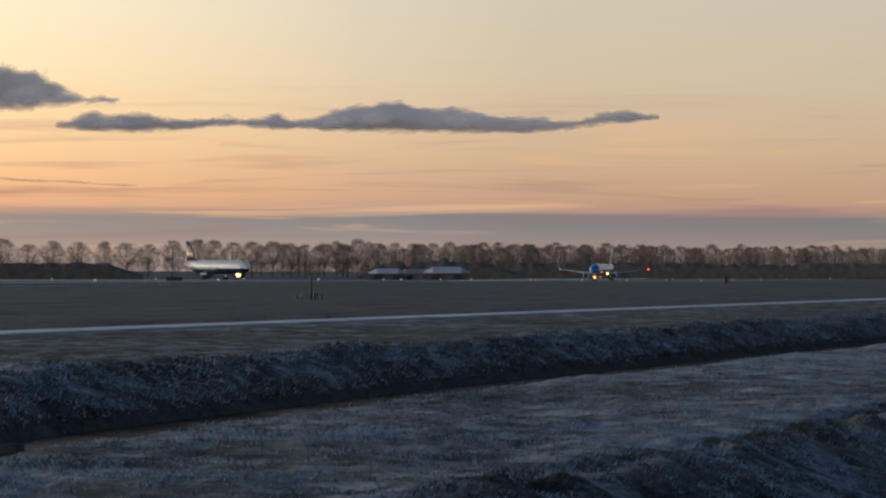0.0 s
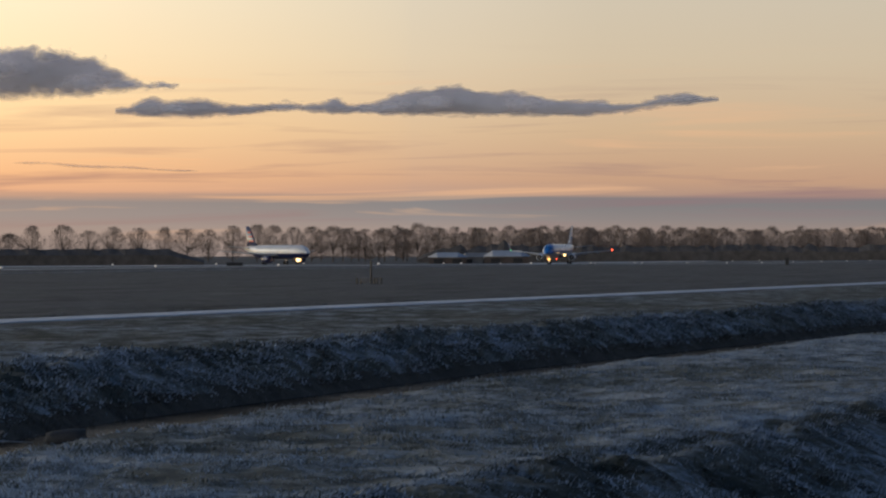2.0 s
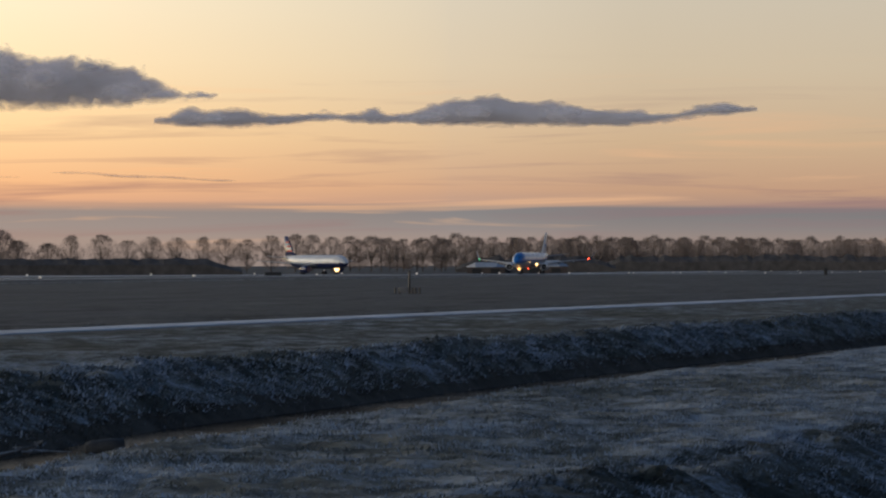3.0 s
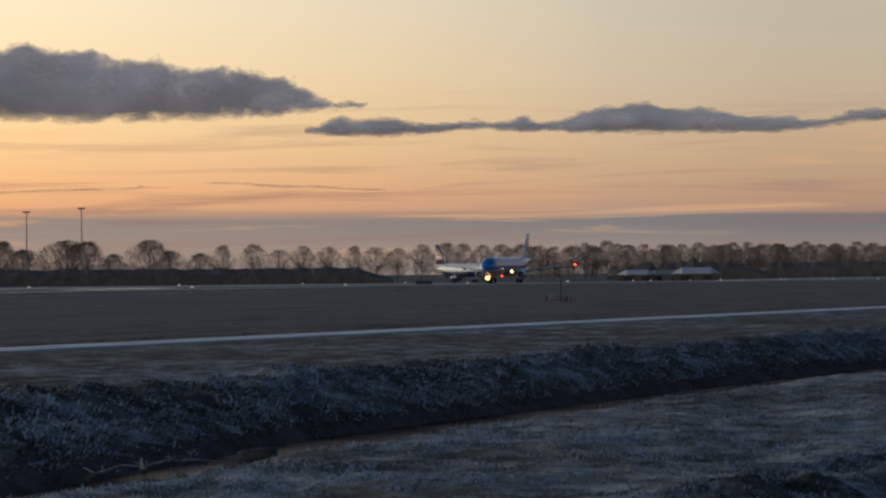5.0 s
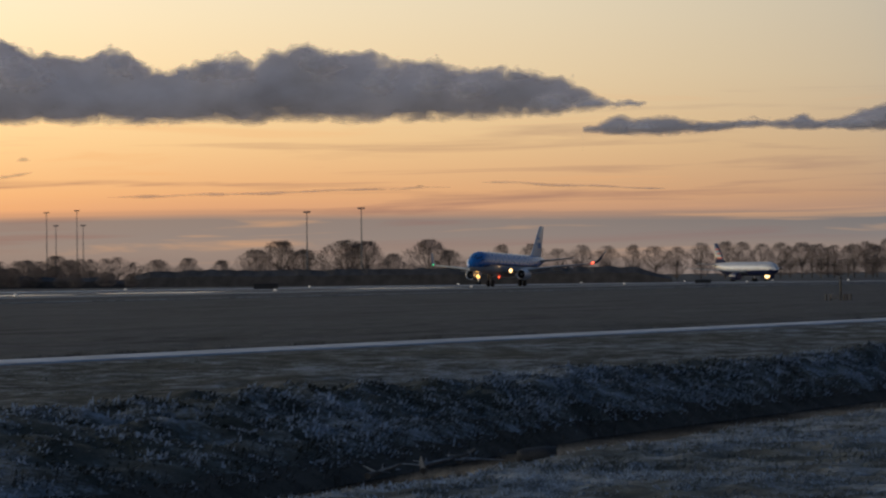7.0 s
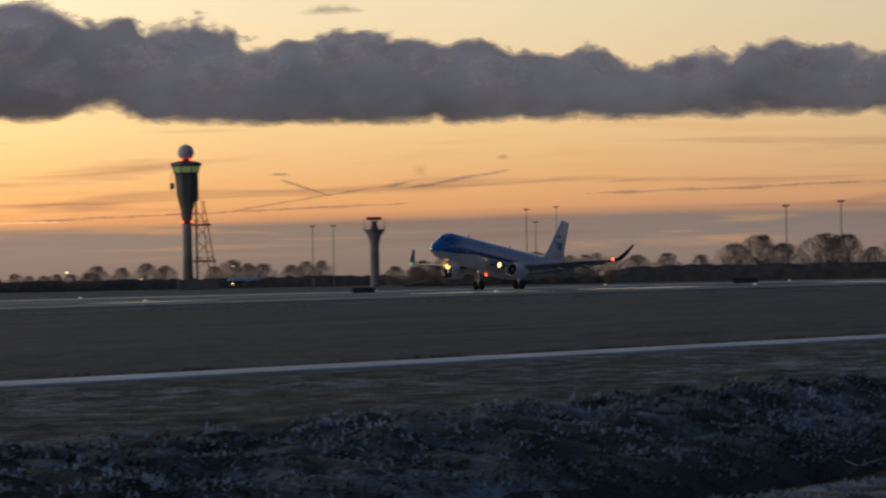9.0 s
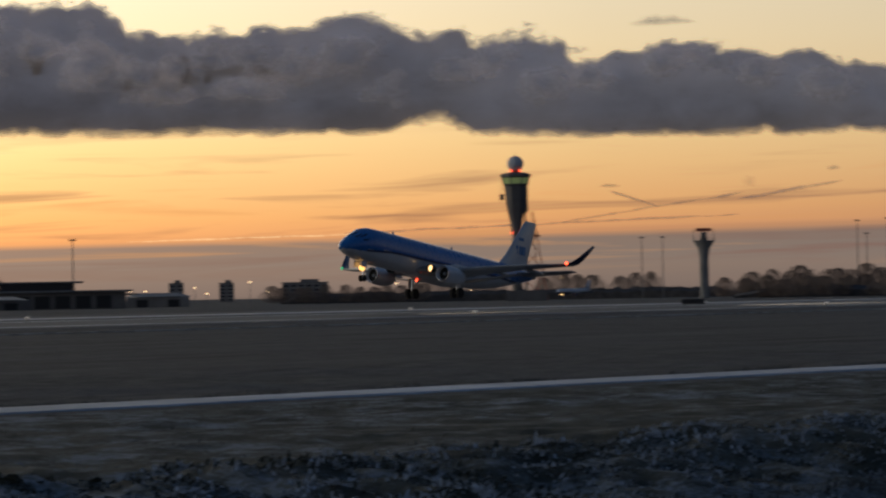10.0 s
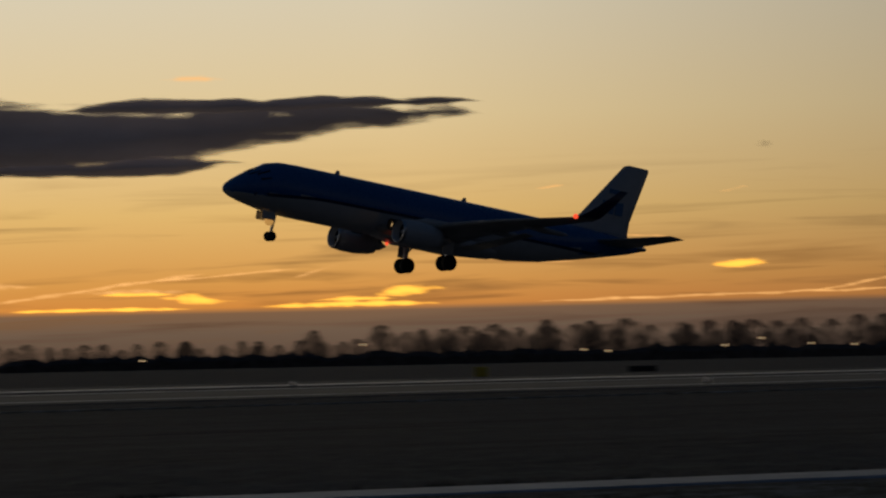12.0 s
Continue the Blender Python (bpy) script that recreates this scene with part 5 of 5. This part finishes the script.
for az, w, px, st_ in ((39.7, 4.8, 28, 5), (38.88, 4.8, 27, 5), (37.6, 15, 26, 4), (44.95, 6, 33, 3), (44.55, 5, 26, 3), (44.15, 7, 37, 4), (43.6, 6, 28, 4), (43.1, 9, 40, 4), (42.75, 6, 44, 4), (45.5, 14, 30, 2), (46.0, 9, 24, 2), (46.7, 14, 22, 2), (45.9, 6, 34, 3)):
    far = 2300 if az < 42 else 1280
    block(az, far, w * 2.0 * far / 2300, 12, px, "distant hazy airport office block", st_)


def terminal():
    d = 800.0
    b = thing("fire_station", ground_place(41.6, d, 41.6 - 90), "long low airport building with layered flat roofs", "building")
    part("wall", box(0, 0, 1.9, 30, 14, 3.8, bevel=0.1), CLADDING, b)
    part("roof", box(0, 0, 4.0, 33, 16, 0.5, bevel=0.1), STEEL, b)
    part("upper_wall", box(-5, 0, 5.0, 17, 9, 1.8, bevel=0.1), GLASS_DARK, b)
    part("upper_roof", box(-4.5, 0, 6.1, 20, 11, 0.45, bevel=0.1), STEEL, b)
    part("canopy", box(11, -2, 3.2, 13, 10, 0.4, bevel=0.1), STEEL, b)
    for k in range(6):
        part("garage_door", box(-13 + k * 4.6, -7.03, 1.6, 3.4, 0.14, 2.8), DARK, b)
    return b


terminal()
shed(43.4, 760, 34, 12, 2.1, 2.7, 8, "long low hangar with a grey roof", CLADDING, STEEL)
shed(45.3, 820, 26, 12, 1.5, 2.1, -6, "low dark service shed with a grey roof", CLADDING, STEEL)
shed(40.0, 900, 16, 10, 2.6, 3.4, 0, "low dark service shed", PANEL, STEEL)


# ------------------------------------------------------------------ airfield furniture
def wind_mast():
    x, y = spot(15.70, 230)
    t = thing("wind_mast", pose(x, y, 0.0, 0, 0, 15.7 - 90), "slim airfield sensor mast with short bollards in grass", "sensor mast")
    part("pole", tube((0.12, 0, 0), (0.12, 0, 1.55), 0.08, 0.06, 8), DARK, t)
    part("box", box(-0.3, 0, 0.28, 0.5, 0.3, 0.32, bevel=0.03), STEEL, t)
    part("box_post", tube((-0.3, 0, 0), (-0.3, 0, 0.2), 0.05, 0.05, 6), STEEL, t)
    for k in (-0.82, -0.55, 0.34, 0.52, 0.78):
        part("bollard", tube((k, 0.1, 0), (k, 0.1, 0.42), 0.07, 0.06, 8), DARK, t)
    part("crossarm", box(0.12, 0, 1.4, 0.5, 0.05, 0.05), STEEL, t)


wind_mast()


def edge_light():
    t = thing("runway_light", pose(160, 167.0, 0.05), "small pale runway edge light on a stem", "runway light", "runway edge lights")
    part("stem", tube((0, 0, 0), (0, 0, 0.22), 0.06, 0.05, 8), STEEL, t)
    part("lamp", lathe([(0.2, 0.17), (0.3, 0.2), (0.42, 0.17), (0.48, 0.05)], "Z", 12), EDGE_LAMP, t)
    return t


first_light = edge_light()
for y in (167.0, 217.0):
    for k in range(0, 24):
        x = -60 + 60.0 * k
        if (x, y) != (160, 167.0):
            copy_thing(first_light, pose(x, y, float(airfield_z(x)) + 0.05))


def sign_board(az, dist, mat, label, w=2.0, h=0.9):
    t = thing("airfield_sign", ground_place(az, dist, az - 90, 0.02), label, "sign")
    part("panel", box(0, 0, 0.25 + h / 2, w, 0.25, h, bevel=0.04), mat, t)
    for k in (-0.35, 0.35):
        part("foot", box(k * w, 0, 0.14, 0.12, 0.2, 0.28), STEEL, t)
    return t


sign_board(57.98, 300, YELLOW, "small yellow airfield sign on short feet", 1.1, 0.85)
sign_board(55.35, 330, DARK, "low dark airfield sign board", 2.6, 0.55)
sign_board(31.27, 400, DARK, "low dark airfield sign board", 2.6, 0.55)
sign_board(25.04, 480, DARK, "low dark airfield sign board", 3.4, 0.7)
sign_board(8.89, 500, DARK, "narrow dark airfield marker board", 0.5, 1.0)
sign_board(17.9, 560, DARK, "low dark airfield sign board", 2.6, 0.5)


def town_lamp(az, dist, px):
    z = 2.0 + px / 6200 * dist
    t = thing("street_lamp", ground_place(az, dist, az - 90), "distant lit lamp on a pole", "street lamp", "distant lamps")
    part("pole", tube((0, 0, 0), (0, 0, z), 0.18, 0.1, 6), STEEL, t)
    part("lantern", ball(0.55, (0, -0.3, z), (1, 1, 0.6), 1), TOWN_LAMP, t)


_r = random.Random(8)
for az in [33.0, 33.4, 34.9, 36.1, 36.6, 38.2, 38.5, 39.2, 39.4, 40.2, 40.45, 43.9, 44.6, 45.8, 47.6, 49.5, 50.4, 51.9, 52.6, 53.4, 54.0, 55.9, 56.3, 59.9, 63.5]:
    town_lamp(az, 1800 if az < 47 else 1050, _r.uniform(6, 30) if az < 47 else _r.uniform(4, 26))


# a half-sunk log and frosted dead branches at the water's edge
def log_in_ditch():
    p = RU * 50.3 + RN * 23.6
    t = tagged(part("log", lathe([(-0.32, 0.02), (-0.31, 0.15), (-0.1, 0.17), (0.2, 0.16), (0.31, 0.13), (0.32, 0.02)], "X", 14), WET_WOOD), "dark sodden log lying at the water's edge", "log")
    t.matrix_basis = pose(p.x, p.y, -0.92, 0, 5, 112)


log_in_ditch()


def dead_branch(u, w, turn, size, seed):
    rnd = random.Random(seed)
    p = RU * u + RN * w
    t = thing("dead_branch", pose(p.x, p.y, -0.9, 0, 0, turn), "frosted dead branch lying in the ditch", "branch", "branches in the ditch")
    part("stem", tube((-size, 0, 0.05), (size, 0.1, 0.16), 0.05, 0.02, 7), WET_WOOD, t)
    for k in range(6):
        x = rnd.uniform(-0.7, 0.8) * size
        part("twig", tube((x, 0, 0.1), (x + rnd.uniform(0.1, 0.5), rnd.uniform(-.4, .4), rnd.uniform(0.05, 0.2)), 0.016, 0.006, 5), RIME, t)


for u, w, turn, size, seed in ((48.5, 23.9, 8, 0.7, 1), (47.2, 23.6, -14, 0.6, 2), (46.0, 23.4, 20, 0.8, 3), (44.4, 23.2, -5, 0.6, 4)):
    dead_branch(u, w, turn, size, seed)


def ice_patch(x, y, lx, ly, seed):
    """Thin ice on the runway with a ragged outline."""
    bm = bmesh.new()
    ring = []
    for k in range(40):
        a = math.tau * k / 40
        r = 1 + 0.35 * noise.noise(Vector((math.cos(a) * 1.5, math.sin(a) * 1.5, seed)))
        ring.append((x + lx * r * math.cos(a), y + ly * r * math.sin(a)))
    top = [bm.verts.new((px, py, float(airfield_z(px)) + 0.105)) for px, py in ring]
    low = [bm.verts.new((px, py, float(airfield_z(px)) + 0.06)) for px, py in ring]
    bm.faces.new(top)
    for k in range(40):
        bm.faces.new((low[k], low[(k + 1) % 40], top[(k + 1) % 40], top[k]))
    bmesh.ops.recalc_face_normals(bm, faces=bm.faces[:])
    return tagged(part("ice_patch", bm, ICE), "pale sheet of ice glazing the runway", "ice", kind="structure")


for x, y, lx, ly, seed in ((339, 190, 10, 7, 1.0), (377, 189, 12, 6, 2.0), (455, 192, 14, 6, 3.0), (268, 186, 9, 3, 4.0)):
    ice_patch(x, y, lx, ly, seed)


# ------------------------------------------------------------------ grass
def tufts(name, w0, w1, u0, u1, count, length, material, label, seed, lean=0.5, comb=0.0, wide=1.0):
    """Countless grass blades standing in clumps on the land."""
    rng = np.random.default_rng(seed)
    w = rng.uniform(w0, w1, count * 2)
    u = u0 + (u1 - u0) * rng.uniform(0, 1, count * 2) ** 1.5
    keep = 1.3 * fractal(u, w, 1.9, 3, seed) + rng.uniform(-0.28, 0.28, count * 2) > -0.05
    w, u = w[keep][:count], u[keep][:count]
    n = len(w)
    w = bend(u, w, back=True)
    z = land_z(u, w) - 0.02
    ln = length * rng.uniform(0.5, 1.4, n) * (1 + 0.8 * fractal(u, w, 0.9, 2, seed + 3))
    a = rng.uniform(0, math.tau, n)
    tilt = np.abs(rng.normal(lean, 0.35, n))
    du, dw = np.cos(a) * np.sin(tilt) * (1 - comb) - 0.75 * comb, np.sin(a) * np.sin(tilt) * (1 - comb) - 0.25 - 0.45 * comb
    wid = wide * length * rng.uniform(0.05, 0.11, n)
    def world(uu, ww, zz):
        return np.stack([uu * RU.x + ww * RN.x, uu * RU.y + ww * RN.y, zz], -1)
    p0, p1 = world(u - wid, w, z), world(u + wid, w, z)
    p2, p3 = world(u + du * ln * 0.5 + wid * 0.8, w + dw * ln * 0.5, z + np.cos(tilt) * ln * 0.6), world(u + du * ln * 0.5 - wid * 0.8, w + dw * ln * 0.5, z + np.cos(tilt) * ln * 0.6)
    p4 = world(u + du * ln * 1.1, w + dw * ln * 1.1, z + np.cos(tilt) * ln * 0.9)
    verts = np.stack([p0, p1, p2, p3, p4], 1).reshape(-1, 3)
    b = np.arange(n) * 5
    faces = np.concatenate([np.stack([b, b + 1, b + 2, b + 3], -1).tolist(), np.stack([b + 3, b + 2, b + 4, b + 4], -1).tolist()])
    me = bpy.data.meshes.new(name)
    me.from_pydata(verts.tolist(), [], [tuple(f) if f[2] != f[3] else tuple(f[:3]) for f in faces.tolist()])
    me.materials.append(material)
    return tagged(new(name, me), label, "grass", kind="stuff")


tufts("near_grass", 10.0, 18.2, 22, 110, 120000, 0.075, BLADES_NEAR, "short frosted winter grass beside the ditch", 11, 1.0, 0.0, 2.4)
tufts("bank_grass", 27.8, 31.9, -2, 190, 120000, 0.13, BLADES_BANK, "frosted tussock grass on the ditch bank", 12, 1.3, 0.6, 3.0)
tufts("ditch_fringe", 27.2, 28.5, -2, 190, 9000, 0.16, BLADES_DARK, "dark dead grass hanging over the ditch edge", 16, 0.9, 0.5)
tufts("slope_grass", 7.4, 10.2, 24, 70, 60000, 0.09, BLADES_BANK, "frosted tussock grass on the near slope", 13, 1.3, 0.6, 2.6)
tufts("verge_grass", 31.8, 43.4, 4, 240, 30000, 0.07, BLADES_DARK, "thin frosted grass before the road", 14, 1.0, 0.0, 1.5)
tufts("edge_grass", 47.0, 47.7, -10, 240, 16000, 0.13, BLADES_DARK, "dark rough grass along the road's far edge", 15, 0.5)


# ------------------------------------------------------------------ movement
def motions():
    """The take-off run: seconds, place along the runway, wheel height, nose-up angle."""
    rows = [(0, 996, -1.40, 0), (1.5, 894, -1.0, 0), (2.5, 824, -0.75, 0), (5, 646, -0.29, 0), (5.5, 609.7, -0.22, 0), (6.5, 535.2, -0.11, 0.3), (6.7, 520.1, -0.1, 0.8),
            (8.3, 398.9, 0.0, 5.5), (8.5, 384.1, 0.0, 6.4), (9, 345.4, 0.25, 7.2), (9.5, 307.3, 0.65, 8.0), (10, 269.2, 1.4, 8.6), (10.5, 230.8, 2.3, 9.3), (11, 192.6, 3.7, 9.6),
            (11.5, 154.3, 5.4, 9.9), (11.7, 138.9, 6.24, 10.0), (12, 115.9, 7.4, 10.1)]
    walk(JET, [(t, pose(x, RUNWAY_Y, z + 0.075, 0, -up, 180)) for t, x, z, up in rows])


motions()
